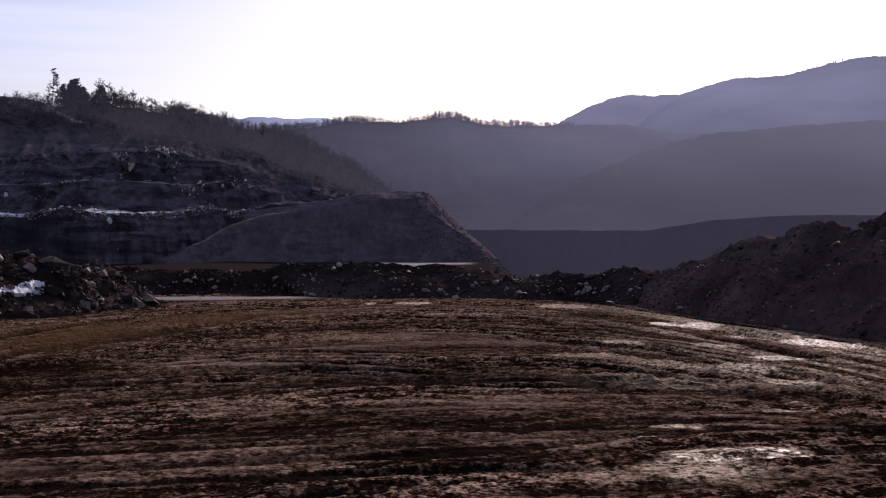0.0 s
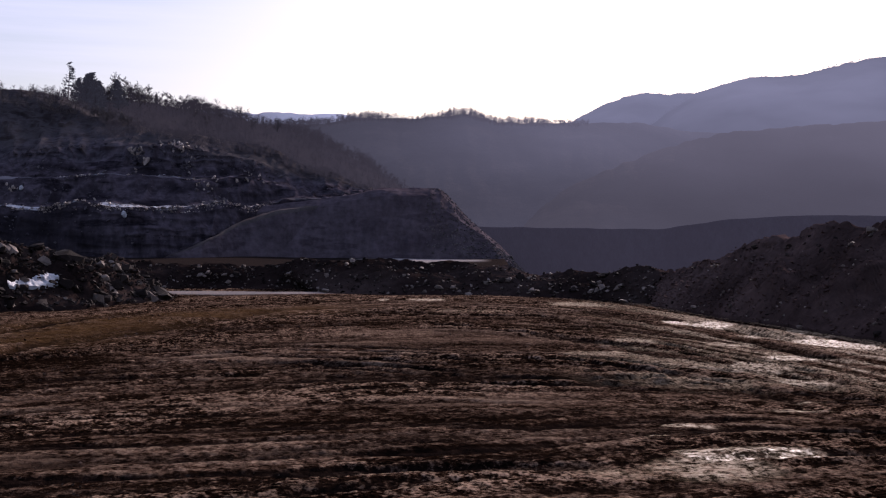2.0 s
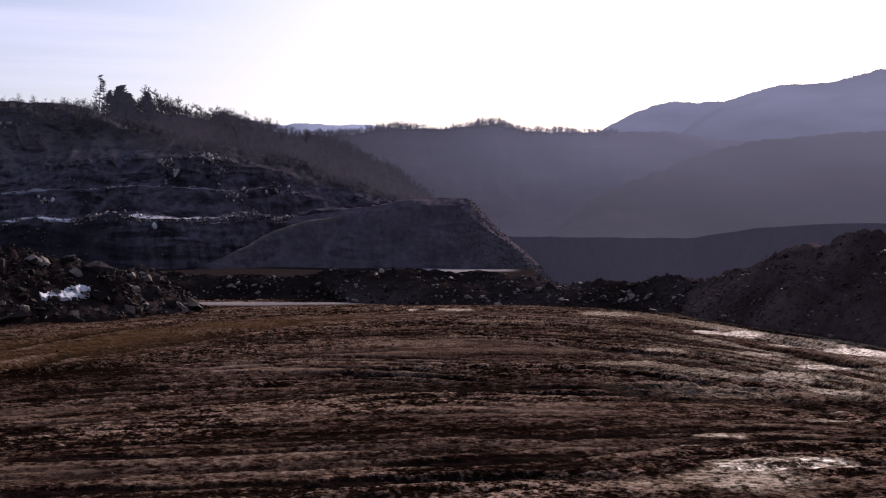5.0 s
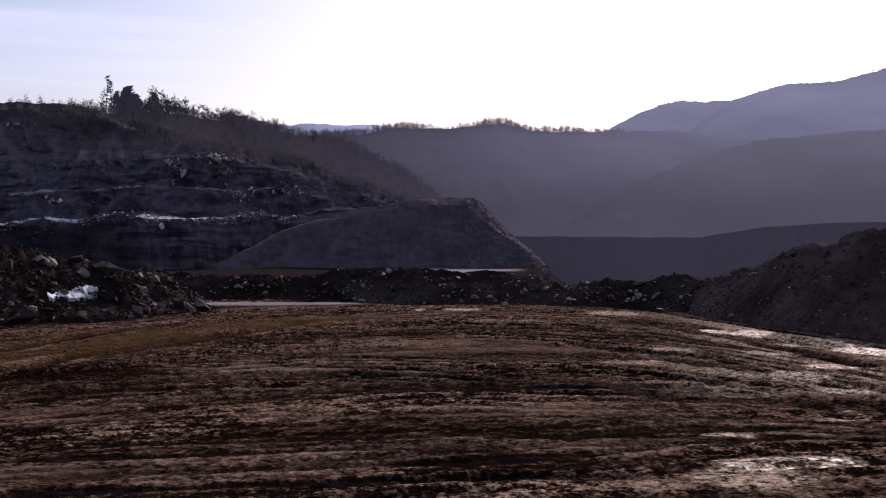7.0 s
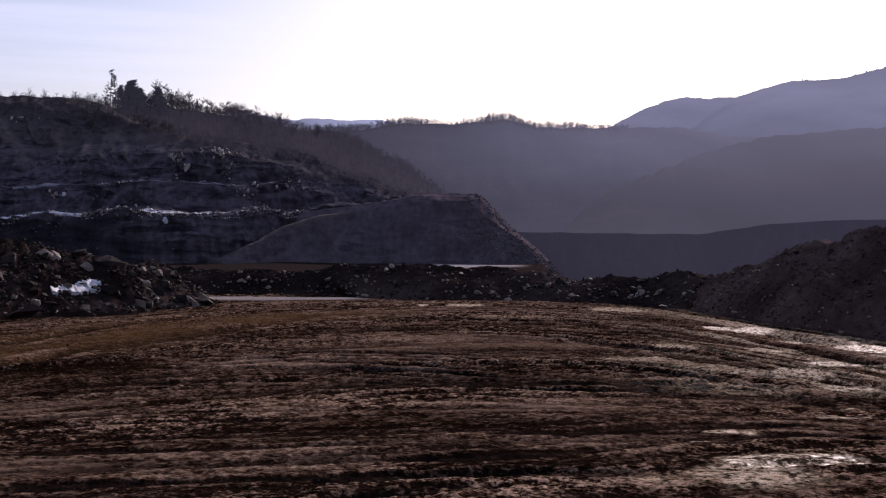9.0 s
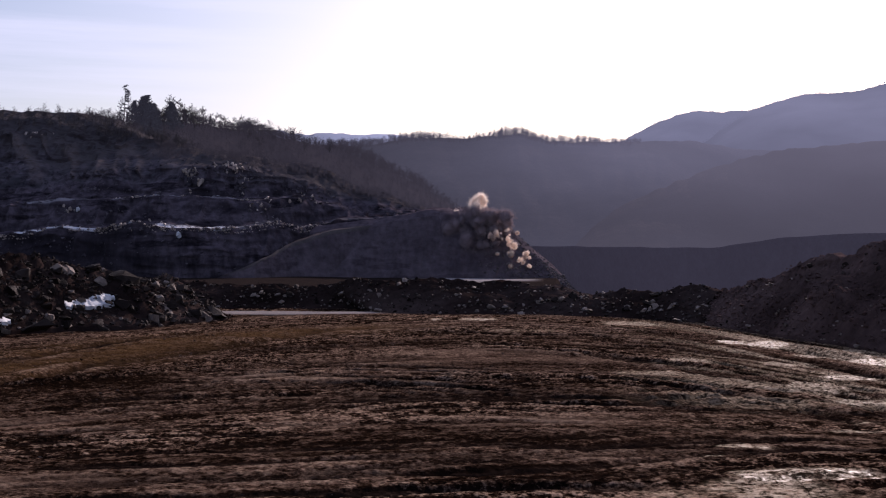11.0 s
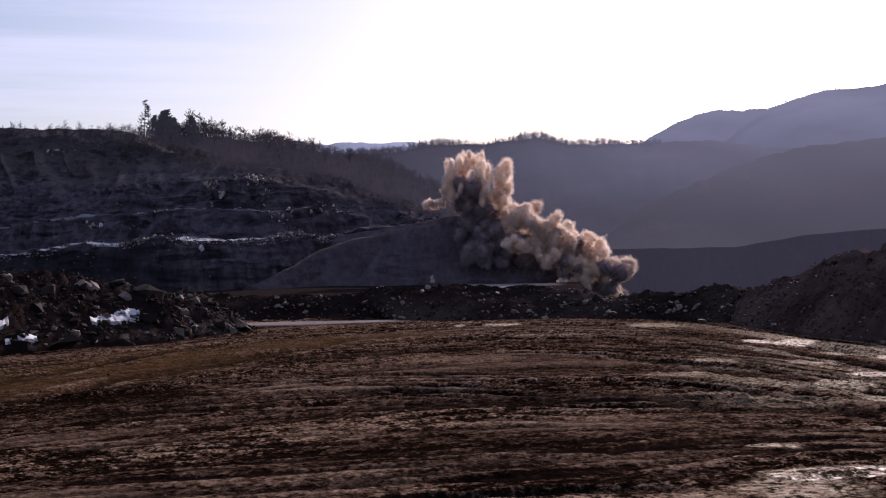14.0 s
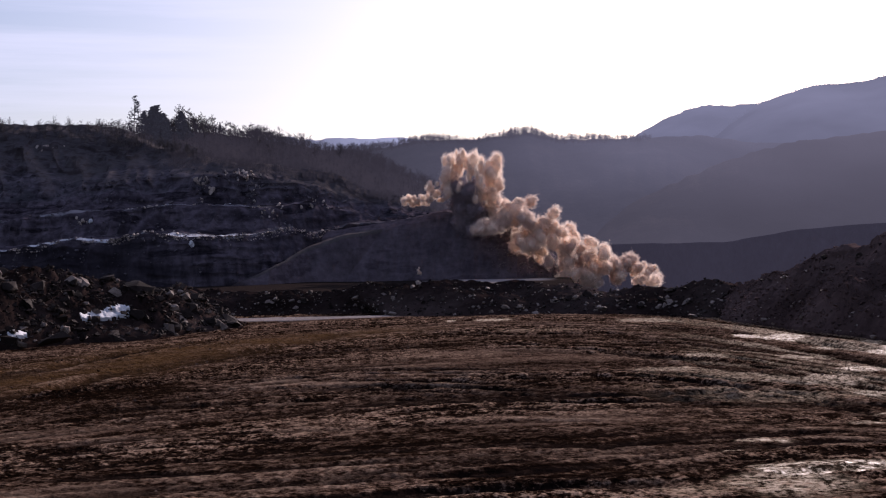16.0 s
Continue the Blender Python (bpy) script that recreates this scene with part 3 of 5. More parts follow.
def build_ground():
    a, r = np.meshgrid(ANGLES, RADII)
    x, y = r * np.sin(a), r * np.cos(a)
    near = (r > 6) & (r < 46) & (np.abs(a) < 0.42)
    z = np.where(r < 60, 0.06 * fbm(x / 7, y / 7, 0 * x, 3), 0.0)
    darkening, wet_glare = np.zeros(x.shape), np.zeros(x.shape)
    xn, yn = x[near], y[near]
    warp = 0.25 * fbm(xn / 3.1, yn / 3.1, 5 + 0 * xn, 3)
    # machines turn in wide arcs here: q runs across their tracks
    bend = np.where(xn < 0.5, 0.10, 0.10 + 0.02 * np.clip(yn - 15, 0, 12))
    far = smooth(9.5, 14, yn)
    q = yn + far * bend * (xn - 0.5) ** 2 - (1 - far) * 0.35 * xn
    swing = yn + 0.5 * np.clip(xn - 0.5, 0, None) ** 2
    turnout = smooth(21.5, 25.0, swing) * smooth(0.3, 1.2, xn)
    q = q + (swing - q) * turnout + warp
    drag = fbm(xn * 0.11, q * 1.5, 1 + 0 * xn, 5, 0.6)
    comb = 1 - 2 * np.abs(fbm(xn * 0.22 + 40, q * 3.1, 2 + 0 * xn, 4, 0.6))
    trodden = smooth(-0.25, 0.45, fbm(xn * 0.30, q * 0.9, 6 + 0 * xn, 3))
    flat = np.zeros(xn.shape)
    for (cx, cy), sx, sy, much in FLATS:
        e = ((xn - cx) / sx) ** 2 + ((yn - cy) / sy) ** 2 + 0.5 * fbm(xn * 1.2, yn * 1.2, 19 + 0 * xn, 3)
        flat = np.maximum(flat, much * smooth(1.5, 0.5, e))
    # clods thrown up by the wheels, with pits between them
    coarse = fbm(xn * 4.6, yn * 4.6, 2 + 0 * xn, 3, 0.6)
    lump = smooth(-0.22, 0.30, fbm(xn * 11.5, yn * 10, 3 + 0 * xn, 3, 0.6) + 0.55 * coarse)
    churn = np.clip(0.42 + 0.62 * trodden - 0.62 * flat, 0.12, 1.0)
    calm = 0.4 + 0.6 * smooth(10, 20, yn)
    zn = calm * (0.014 * drag + 0.009 * comb) + churn * calm * (0.015 * lump + 0.006 * coarse) + 0.005 * fbm(xn * 17, yn * 17, 4 + 0 * xn, 2)
    # tone painted by relief: clods and flats paler, hollows darkened like shade
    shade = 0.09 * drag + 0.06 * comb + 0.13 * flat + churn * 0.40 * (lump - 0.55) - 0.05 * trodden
    dn = np.zeros(xn.shape)
    for k, (line, half, depth) in enumerate(FAR_TRACKS + MID_TRACKS + NEAR_TRACKS):
        lo, hi = min(p[1] for p in line) - 2, max(p[1] for p in line) + 2
        at = np.nonzero((yn > lo) & (yn < hi))[0]
        xs, ys = xn[at], yn[at]
        half *= 0.62
        # the wheels of one machine run side by side, so each way is two or three furrows
        for aside, much in ((0.0, 1.0), (0.62, 0.75), (-0.55, 0.55)):
            d, s = line_distance(xs, ys + 0.25 * warp[at] - aside * (0.6 + ys / 26), line)
            ends = np.clip(np.minimum(s, s.max() - s) / 0.8, 0, 1)
            d = d + 0.05 * fbm(xs * 1.3, ys * 1.3, k + 0 * xs, 2) + half * 1.3 * (1 - ends)
            fade = much * np.clip(0.85 + 0.6 * vnoise(s * 0.45, k + 0 * s, aside + 0 * s), 0, 1.2)
            groove = smooth(half * 1.25, half * 0.6, d) * fade
            bank = np.exp(-((d - half * 1.7) / (half * 0.45)) ** 2) * fade
            lines = np.sin(d / half * 6.0 + 2.0 * vnoise(s * 0.8, k + 0 * s, 0 * s))
            lugs = 0.5 + 0.5 * np.sign(np.sin(s * 24 + 1.5 * np.sign(d - half * 0.3)))
            zn[at] += (0.22 + 0.45 * smooth(10, 20, ys)) * depth * (0.2 * bank - groove) + groove * (0.006 * lines + 0.006 * lugs)
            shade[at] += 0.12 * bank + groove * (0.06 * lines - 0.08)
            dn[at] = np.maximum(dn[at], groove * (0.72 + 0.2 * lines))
    for (cx, cy), sx, sy, much in SOAKED:
        e = ((xn - cx) / sx) ** 2 + ((yn - cy) / sy) ** 2 + 0.6 * fbm(xn * 1.1, yn * 1.1, 23 + 0 * xn, 4)
        shade -= 0.22 * much * smooth(1.5, 0.3, e)
    # narrow tyre lines laid along the arcs
    rnd = random.Random(77)
    for k in range(46):
        q0, xa, ln = 8.5 * (34 / 8.5) ** rnd.random(), rnd.uniform(-11, 6), rnd.uniform(2.5, 9)
        half = rnd.uniform(0.05, 0.16)
        for gap in (0.0, rnd.choice((0.0, 0.55, 0.8))):
            at = np.nonzero((np.abs(q - q0 - gap) < 0.7) & (xn > xa) & (xn < xa + ln))[0]
            xs = xn[at]
            d = np.abs(q[at] - q0 - gap + 0.06 * vnoise(xs * 0.9, k + 0 * xs, 0 * xs))
            ends = smooth(xa, xa + 0.8, xs) * smooth(xa + ln, xa + ln - 0.8, xs) * (0.7 + 0.5 * vnoise(xs * 1.4, k + 0 * xs, gap + 0 * xs))
            line = smooth(half * 1.3, half * 0.5, d) * ends
            zn[at] -= 0.018 * line - 0.010 * ends * np.exp(-((d - half * 1.8) / (half * 0.7)) ** 2)
            dn[at] = np.maximum(dn[at], 0.85 * line)
    pn = np.zeros(xn.shape)
    for (cx, cy), sx, sy, wet in FAR_POOLS + NEAR_POOLS:
        e = ((xn - cx) / sx) ** 2 + ((yn - cy) / sy) ** 2 + 0.8 * fbm(xn * 1.6, yn * 1.6, 9 + 0 * xn, 4)
        pn = np.maximum(pn, wet * smooth(1.5, 0.4, e))
    z[near] += zn * (1 - 0.5 * smooth(0.2, 0.6, pn))
    darkening[near], wet_glare[near] = dn * (1 - np.clip(1.6 * pn, 0, 1)), pn
    tone, flow, rough = np.zeros(x.shape), y + 0.0, np.full(x.shape, 0.5)
    tone[near] = shade
    flow[near], rough[near] = q, churn
    tone = np.where(y > 60, -0.10, tone)
    # patches of painted sheen on the pad's sunward side, drawn out along the tracks
    sunward_sheen = smooth(0.06, 0.20, x / np.maximum(y, 1)) * smooth(-0.08, 0.35, fbm(x * 0.45, flow * 1.1, 12 + 0 * x, 4)) * smooth(12, 17, y)
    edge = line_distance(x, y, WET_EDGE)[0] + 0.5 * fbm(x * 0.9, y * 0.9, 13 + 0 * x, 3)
    wet_glare = np.maximum(np.maximum(wet_glare, 0.40 * sunward_sheen * near), 0.75 * smooth(0.75, 0.25, edge) * smooth(-0.35, 0.25, fbm(x * 1.7, y * 1.2, 15 + 0 * x, 4)) * near)
    och = smooth(2.6, 0.5, line_distance(x, y, OCHRE_LINE)[0]) * smooth(0.0, -4.0, x)
    och = och * np.clip(0.75 + 0.5 * fbm(x * 0.9, y * 2.0, 4 + 0 * x, 3), 0, 1)
    (cx, cy), sx, sy = SNOW_STRIP
    snow = smooth(1.25, 0.8, ((x - cx) / sx) ** 2 + ((y - cy) / sy) ** 2 + 0.5 * fbm(x * 0.9, y * 0.9, 7 + 0 * x, 3))
    z = np.where(near & (snow > 0), z * (1 - 0.8 * snow) + 0.02 * snow, z)
    snow = np.where(y > 60, 0.05, snow)
    snow = np.maximum(snow, 1.4 * smooth(1.0, 0.7, np.hypot((x + 10) / 21, (y - 372) / 36)))
    # the far pit floor is darkened, except for one pale patch
    darkening = np.where(y > 60, 0.9 * smooth(0.8, 1.1, np.hypot((x + 10) / 21, (y - 372) / 36)), darkening)
    # the pit floor lies lower, past the safety berm
    z = z - 5.0 * smooth(43, 75, y)
    z = z - 18.0 * smooth(0.036, 0.056, np.where(y > 1, x / np.maximum(y, 1), 0)) * smooth(60, 120, y)
    z = z + np.where(r > 80, 0.35 * fbm(x / 30, y / 30, 0 * x, 3), 0)
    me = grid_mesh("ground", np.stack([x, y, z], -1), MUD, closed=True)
    field(me, "tone", tone), field(me, "flow", flow), field(me, "churn", rough), mask(me, "darkening", darkening), mask(me, "wet_glare", wet_glare), mask(me, "ochre", och * 0.85), mask(me, "snow", snow * 0.38)
    return tagged(new("ground", me), "churned brown mud pad with wheel ruts and wet patches", "ground", kind="structure")


build_ground()


# ---- the quarry walls and hills ----
def rough_face(p, amp, seed=0.0, beds=0.42):
    """Blocky relief of a cut face: beds, joints and fallen pieces."""
    x, y, z = p[..., 0], p[..., 1], p[..., 2]
    columns = 1 - 2 * np.abs(vnoise(x / 3.2 + seed, y / 9, z / 14)) + 0.5 * vnoise(x / 1.3, y / 4, z / 5 + seed)
    ledges = 1 - 2 * np.abs(vnoise(x / 17 + seed, y / 20, z / 2.4)) + 0.6 * vnoise(x / 7, y / 9, z / 1.1 + seed)
    big = fbm(x / 26 + seed, y / 26, z / 15, 4)
    q = p.copy()
    q[..., 1] -= amp * (2.0 * big + 0.8 * columns + beds * ledges)
    q[..., 2] += amp * (0.7 * fbm(x / 11, y / 8 + seed, z / 9, 4) + 0.15 * columns)
    return q


def highwall():
    lines = [
        [(-193.9, 372, -6.2), (-157.7, 370, -6.2), (-125.6, 370, -6.2), (-103.2, 370, -6.2), (-84.4, 372, -6.2), (-73.1, 380, -6.4), (-61.5, 390, -6.6), (-47.8, 418, -7.2), (-26.4, 424, -7.3)],
        [(-199.1, 382, 5.8), (-161.9, 380, 6.1), (-128.3, 378, 9.2), (-104.8, 376, 10.8), (-93.7, 374, 9.5), (-75.7, 385, 10.2), (-63, 400, 10.9), (-48.2, 422, 13.2), (-26.7, 428, 15.2)],
        [(-206.4, 396, 6.5), (-167.8, 394, 6.8), (-133.7, 394, 10.2), (-109.3, 392, 11.4), (-95.2, 390, 10.1), (-77.4, 398, 11), (-64.9, 412, 11.3), (-48.7, 426, 14.2), (-26.9, 432, 15.7)],
        [(-210.6, 404, 14.4), (-171.2, 402, 15.4), (-136.4, 402, 18.2), (-115.5, 402, 18.9), (-98.1, 402, 18.9), (-79.4, 404, 19), (-65.9, 418, 20.3), (-49.1, 430, 15.3), (-27.2, 436, 16.2)],
        [(-221, 424, 15.6), (-178.9, 420, 16.6), (-141.8, 418, 19.4), (-120.1, 418, 20.1), (-102, 418, 20.1), (-81.7, 416, 20), (-67, 425, 20.8), (-49.6, 434, 16.7), (-27.4, 440, 16.7)],
        [(-227.2, 436, 25.3), (-184, 432, 26.9), (-145.2, 428, 28.2), (-123, 428, 30), (-104.4, 424, 30.9), (-84.7, 422, 29.6), (-68.1, 432, 26.2), (-50.1, 438, 19.7), (-27.7, 444, 16.7)],
        [(-233.4, 448, 33.3), (-189.9, 446, 34.5), (-150.6, 444, 34.5), (-127.6, 444, 34.9), (-107.4, 440, 35), (-87.5, 436, 32.1), (-67.7, 442, 28.8), (-50.5, 442, 22), (-27.9, 448, 17)],
        [(-249, 478, 52.3), (-203.5, 478, 54), (-161.5, 476, 52.1), (-146.4, 474, 49.9), (-126.2, 460, 42.1), (-93.4, 446, 35.8), (-68.9, 450, 33), (-51, 446, 25.8), (-28.2, 452, 18.1)],
        [(-254.2, 488, 56.4), (-207.7, 488, 57), (-164.8, 486, 55.3), (-146.8, 482, 51.9), (-123.8, 466, 41.4), (-94.7, 452, 35.7), (-69.9, 456, 32.7), (-51.4, 450, 24.9), (-28.4, 456, 17.5)],
        [(-312.6, 600, 49.7), (-255.5, 600, 49.7), (-203.6, 600, 49.7), (-179.7, 590, 46.3), (-154.1, 580, 40.6), (-113.1, 540, 30.9), (-79.7, 520, 25.3), (-59.4, 520, 20.8), (-32.4, 520, 16.3)],
    ]
    p = loft(lines, 620, [42, 8, 24, 8, 34, 14, 34, 12, 12])
    # gullies run slantwise down the upper slope
    up = np.arange(p.shape[0])[:, None] + 0 * p[..., 0]
    steep = smooth(104, 116, up) * smooth(152, 144, up) * smooth(-95, -125, p[..., 0])
    slant = (p[..., 0] + 0.9 * p[..., 2]) / 9.0
    gully = np.abs(vnoise(slant, p[..., 2] / 30, 0 * slant)) + 0.5 * np.abs(vnoise(slant * 2.3, p[..., 2] / 14, 5 + 0 * slant))
    p[..., 1] += steep * 4.5 * (gully - 0.4)
    q = rough_face(p, 1.35)
    me = grid_mesh("highwall", q, WALL, smooth_faces=False)
    rows = np.arange(p.shape[0])[:, None] + 0 * p[..., 0]
    side = smooth(-75, -88, p[..., 0]) * 0.9 + 0.1
    mask(me, "snow", side * ((rows > 40) & (rows < 45)) * 1.0 + side * 0.28 * ((rows > 74) & (rows < 78)) + 0.05 * (rows > 100))
    # painted shade below the first ledge, towards the left end
    mask(me, "deep_shade", smooth(41, 34, rows + 5 * fbm(p[..., 0] / 12, p[..., 2] / 9, 2 + 0 * rows, 3)) * smooth(-92, -118, p[..., 0]))
    mask(me, "soil", steep * smooth(0.42, 0.12, gully))
    mask(me, "scrub", smooth(112, 138, rows + 14 * fbm(p[..., 0] / 15, p[..., 2] / 9, 0 * rows, 3) + 10 * smooth(-92, -60, p[..., 0])))
    return tagged(new("wall_highwall", me), "dark benched quarry highwall with snow on its ledges", "rock wall", kind="structure"), q


WALL_OB, WALL_PTS = highwall()


def blast_bench():
    lines = [
        [(-88.8, 384, -6.5), (-61.2, 388, -6.6), (-38, 392, -6.6), (-14.3, 394, -6.7), (2.7, 396, -6.7), (16.5, 398, -8.5), (22.9, 404, -10)],
        [(-78.6, 400, 4.3), (-61.3, 400, 8.6), (-44, 400, 10.9), (-24.9, 400, 13.3), (-8.5, 400, 14.3), (2.8, 402, 5.7), (17, 408, -4.9)],
        [(-75.9, 404, 8.5), (-60.2, 404, 10.9), (-44.4, 404, 12.9), (-25.2, 404, 15.5), (-5.6, 404, 15.7), (3.9, 408, 6.8), (17.9, 414, -4.6)],
        [(-77.1, 420, 5.9), (-60.7, 420, 8.8), (-44.4, 420, 11.3), (-25.7, 412, 16.5), (-4.6, 410, 16.6), (5, 416, 5.8), (18.6, 420, -5.8)],
        [(-86.3, 470, 4.3), (-68, 470, 6.8), (-49.6, 470, 9.8), (-28.7, 460, 15.4), (-5.5, 450, 14.3), (4.2, 440, 2.6), (18.9, 436, -7.6)],
        [(-95.5, 520, -6.2), (-75.2, 520, -6.2), (-54.9, 520, -6.2), (-31.8, 510, -6.1), (-7.2, 490, -6.2), (3.3, 470, -7.1), (18.7, 450, -9)],
    ]
    p = loft(lines, 360, [60, 6, 14, 14, 8])
    q = rough_face(p, 0.7, 31.0, 0.08)
    me = grid_mesh("blast_bench", q, BENCH, smooth_faces=False)
    return tagged(new("wall_blast_bench", me), "grey rock bench with a rubble slope at its end", "rock bench", kind="structure"), q


_, BENCH_PTS = blast_bench()


def haul_ramp():
    lines = [
        [(-82.9, 364, -6), (-72, 366, -6.1), (-63.5, 382, -6.4), (-53, 390, -5.9), (-39, 402, -0.9)],
        [(-82.1, 363, -5.1), (-72.5, 369, -1), (-64.5, 388, 5), (-53.4, 393, 8.8), (-39, 402, 11.6)],
        [(-81.9, 368, -4.4), (-72.2, 374, -0.1), (-64.3, 393, 6.1), (-53.4, 398, 9.8), (-39.4, 406, 12.4)],
        [(-83.4, 382, -6.4), (-74.3, 388, -5.9), (-66.1, 406, -4.5), (-54.7, 410, -2.8), (-40.2, 414, -1)],
    ]
    p = loft(lines, 200, [14, 6, 4])
    me = grid_mesh("haul_ramp", rough_face(p, 0.5, 31.0), BENCH)
    me.materials.append(GRAVEL)
    me.polygons.foreach_set("material_index", np.repeat(((np.arange(24) >= 13) & (np.arange(24) < 20)).astype(np.int32), 199))
    return tagged(new("haul_ramp", me), "pale gravel ramp climbing the bench face", "ramp", kind="structure")


haul_ramp()


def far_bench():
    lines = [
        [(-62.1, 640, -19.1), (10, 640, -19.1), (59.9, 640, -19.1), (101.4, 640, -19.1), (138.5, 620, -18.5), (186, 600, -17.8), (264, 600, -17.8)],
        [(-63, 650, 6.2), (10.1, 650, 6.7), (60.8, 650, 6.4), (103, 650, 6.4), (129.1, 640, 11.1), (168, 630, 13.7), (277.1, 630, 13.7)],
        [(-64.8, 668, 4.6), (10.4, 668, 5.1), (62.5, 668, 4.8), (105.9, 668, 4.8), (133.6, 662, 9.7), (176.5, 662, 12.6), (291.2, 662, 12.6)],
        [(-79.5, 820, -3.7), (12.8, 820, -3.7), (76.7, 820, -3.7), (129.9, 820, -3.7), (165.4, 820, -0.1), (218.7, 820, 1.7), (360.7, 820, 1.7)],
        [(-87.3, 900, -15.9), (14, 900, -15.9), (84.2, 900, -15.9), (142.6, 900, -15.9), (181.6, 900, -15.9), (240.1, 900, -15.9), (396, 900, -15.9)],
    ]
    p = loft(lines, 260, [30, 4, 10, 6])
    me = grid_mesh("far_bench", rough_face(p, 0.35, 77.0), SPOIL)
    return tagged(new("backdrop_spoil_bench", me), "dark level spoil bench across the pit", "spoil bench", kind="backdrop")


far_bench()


def hill(name, label, crest, depth_front, depth_back, foot, mat, nu, folds, kind="structure"):
    """A wooded ridge: foot, mid slope with folds, crest, back."""
    crest = np.array(crest, float)
    def ring(scale_d, frac):
        out = crest.copy()
        k = (crest[:, 1] + scale_d) / crest[:, 1]
        out[:, 0] *= k
        out[:, 1] += scale_d
        out[:, 2] = foot + (crest[:, 2] - foot) * frac
        return out.tolist()
    lines = [ring(-depth_front, 0.0), ring(-depth_front * 0.55, 0.45), ring(-depth_front * 0.2, 0.83), crest.tolist(), ring(depth_back * 0.4, 0.8), ring(depth_back, 0.0)]
    p = loft(lines, nu, [16, 16, 14, 8, 6])
    x, y, z = p[..., 0], p[..., 1], p[..., 2]
    size = depth_front / 3.0
    keep = np.clip(np.abs(np.arange(p.shape[0]) - 46) / 14, 0.06, 1)[:, None]
    p[..., 1] += keep * folds * fbm(x / size, y / size, 0 * x + 11, 5)
    p[..., 2] += keep * 0.15 * folds * fbm(x / size * 2, y / size * 2, 0 * x + 4, 4)
    p[..., 2] += 0.0010 * y * fbm(x / (0.008 * y), y / 40, 0 * x, 3)
    return tagged(new(name, grid_mesh(name, p, mat)), label, "hill", kind=kind), p


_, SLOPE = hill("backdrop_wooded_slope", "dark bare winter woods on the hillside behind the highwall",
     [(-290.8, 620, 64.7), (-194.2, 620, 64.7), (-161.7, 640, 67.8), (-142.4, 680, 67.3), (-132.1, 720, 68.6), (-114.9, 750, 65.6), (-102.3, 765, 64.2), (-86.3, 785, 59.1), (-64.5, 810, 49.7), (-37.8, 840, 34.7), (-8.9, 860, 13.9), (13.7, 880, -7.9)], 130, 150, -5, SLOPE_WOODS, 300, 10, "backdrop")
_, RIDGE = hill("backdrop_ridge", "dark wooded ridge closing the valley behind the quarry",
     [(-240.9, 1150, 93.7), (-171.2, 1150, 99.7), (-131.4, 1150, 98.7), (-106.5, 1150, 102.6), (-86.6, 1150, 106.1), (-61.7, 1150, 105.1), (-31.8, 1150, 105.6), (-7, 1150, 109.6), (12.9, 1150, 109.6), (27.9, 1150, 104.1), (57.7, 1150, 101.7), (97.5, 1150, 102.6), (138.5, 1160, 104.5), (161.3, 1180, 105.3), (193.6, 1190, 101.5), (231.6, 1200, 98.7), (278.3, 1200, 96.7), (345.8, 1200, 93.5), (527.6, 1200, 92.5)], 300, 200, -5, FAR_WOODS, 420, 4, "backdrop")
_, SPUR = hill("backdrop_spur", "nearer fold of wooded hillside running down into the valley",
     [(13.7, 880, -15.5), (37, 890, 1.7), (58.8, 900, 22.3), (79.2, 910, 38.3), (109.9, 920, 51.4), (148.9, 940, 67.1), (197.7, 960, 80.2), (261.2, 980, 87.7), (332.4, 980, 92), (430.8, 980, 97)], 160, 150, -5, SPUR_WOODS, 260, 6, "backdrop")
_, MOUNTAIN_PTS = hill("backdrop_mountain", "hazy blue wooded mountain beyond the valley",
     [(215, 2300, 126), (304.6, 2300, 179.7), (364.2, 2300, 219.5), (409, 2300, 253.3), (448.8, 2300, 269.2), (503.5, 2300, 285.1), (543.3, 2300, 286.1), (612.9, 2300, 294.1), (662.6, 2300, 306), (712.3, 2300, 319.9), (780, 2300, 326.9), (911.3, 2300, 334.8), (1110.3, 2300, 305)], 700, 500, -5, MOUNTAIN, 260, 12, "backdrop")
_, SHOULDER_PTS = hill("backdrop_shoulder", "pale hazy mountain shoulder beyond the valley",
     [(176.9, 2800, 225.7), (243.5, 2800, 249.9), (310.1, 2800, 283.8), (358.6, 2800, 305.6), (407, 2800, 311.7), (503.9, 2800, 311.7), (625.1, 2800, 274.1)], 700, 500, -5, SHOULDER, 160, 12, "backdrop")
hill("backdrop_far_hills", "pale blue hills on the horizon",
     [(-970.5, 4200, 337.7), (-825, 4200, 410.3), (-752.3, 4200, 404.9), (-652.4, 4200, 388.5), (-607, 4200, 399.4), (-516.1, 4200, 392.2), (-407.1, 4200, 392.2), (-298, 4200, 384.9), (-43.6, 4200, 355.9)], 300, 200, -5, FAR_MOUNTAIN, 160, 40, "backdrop")


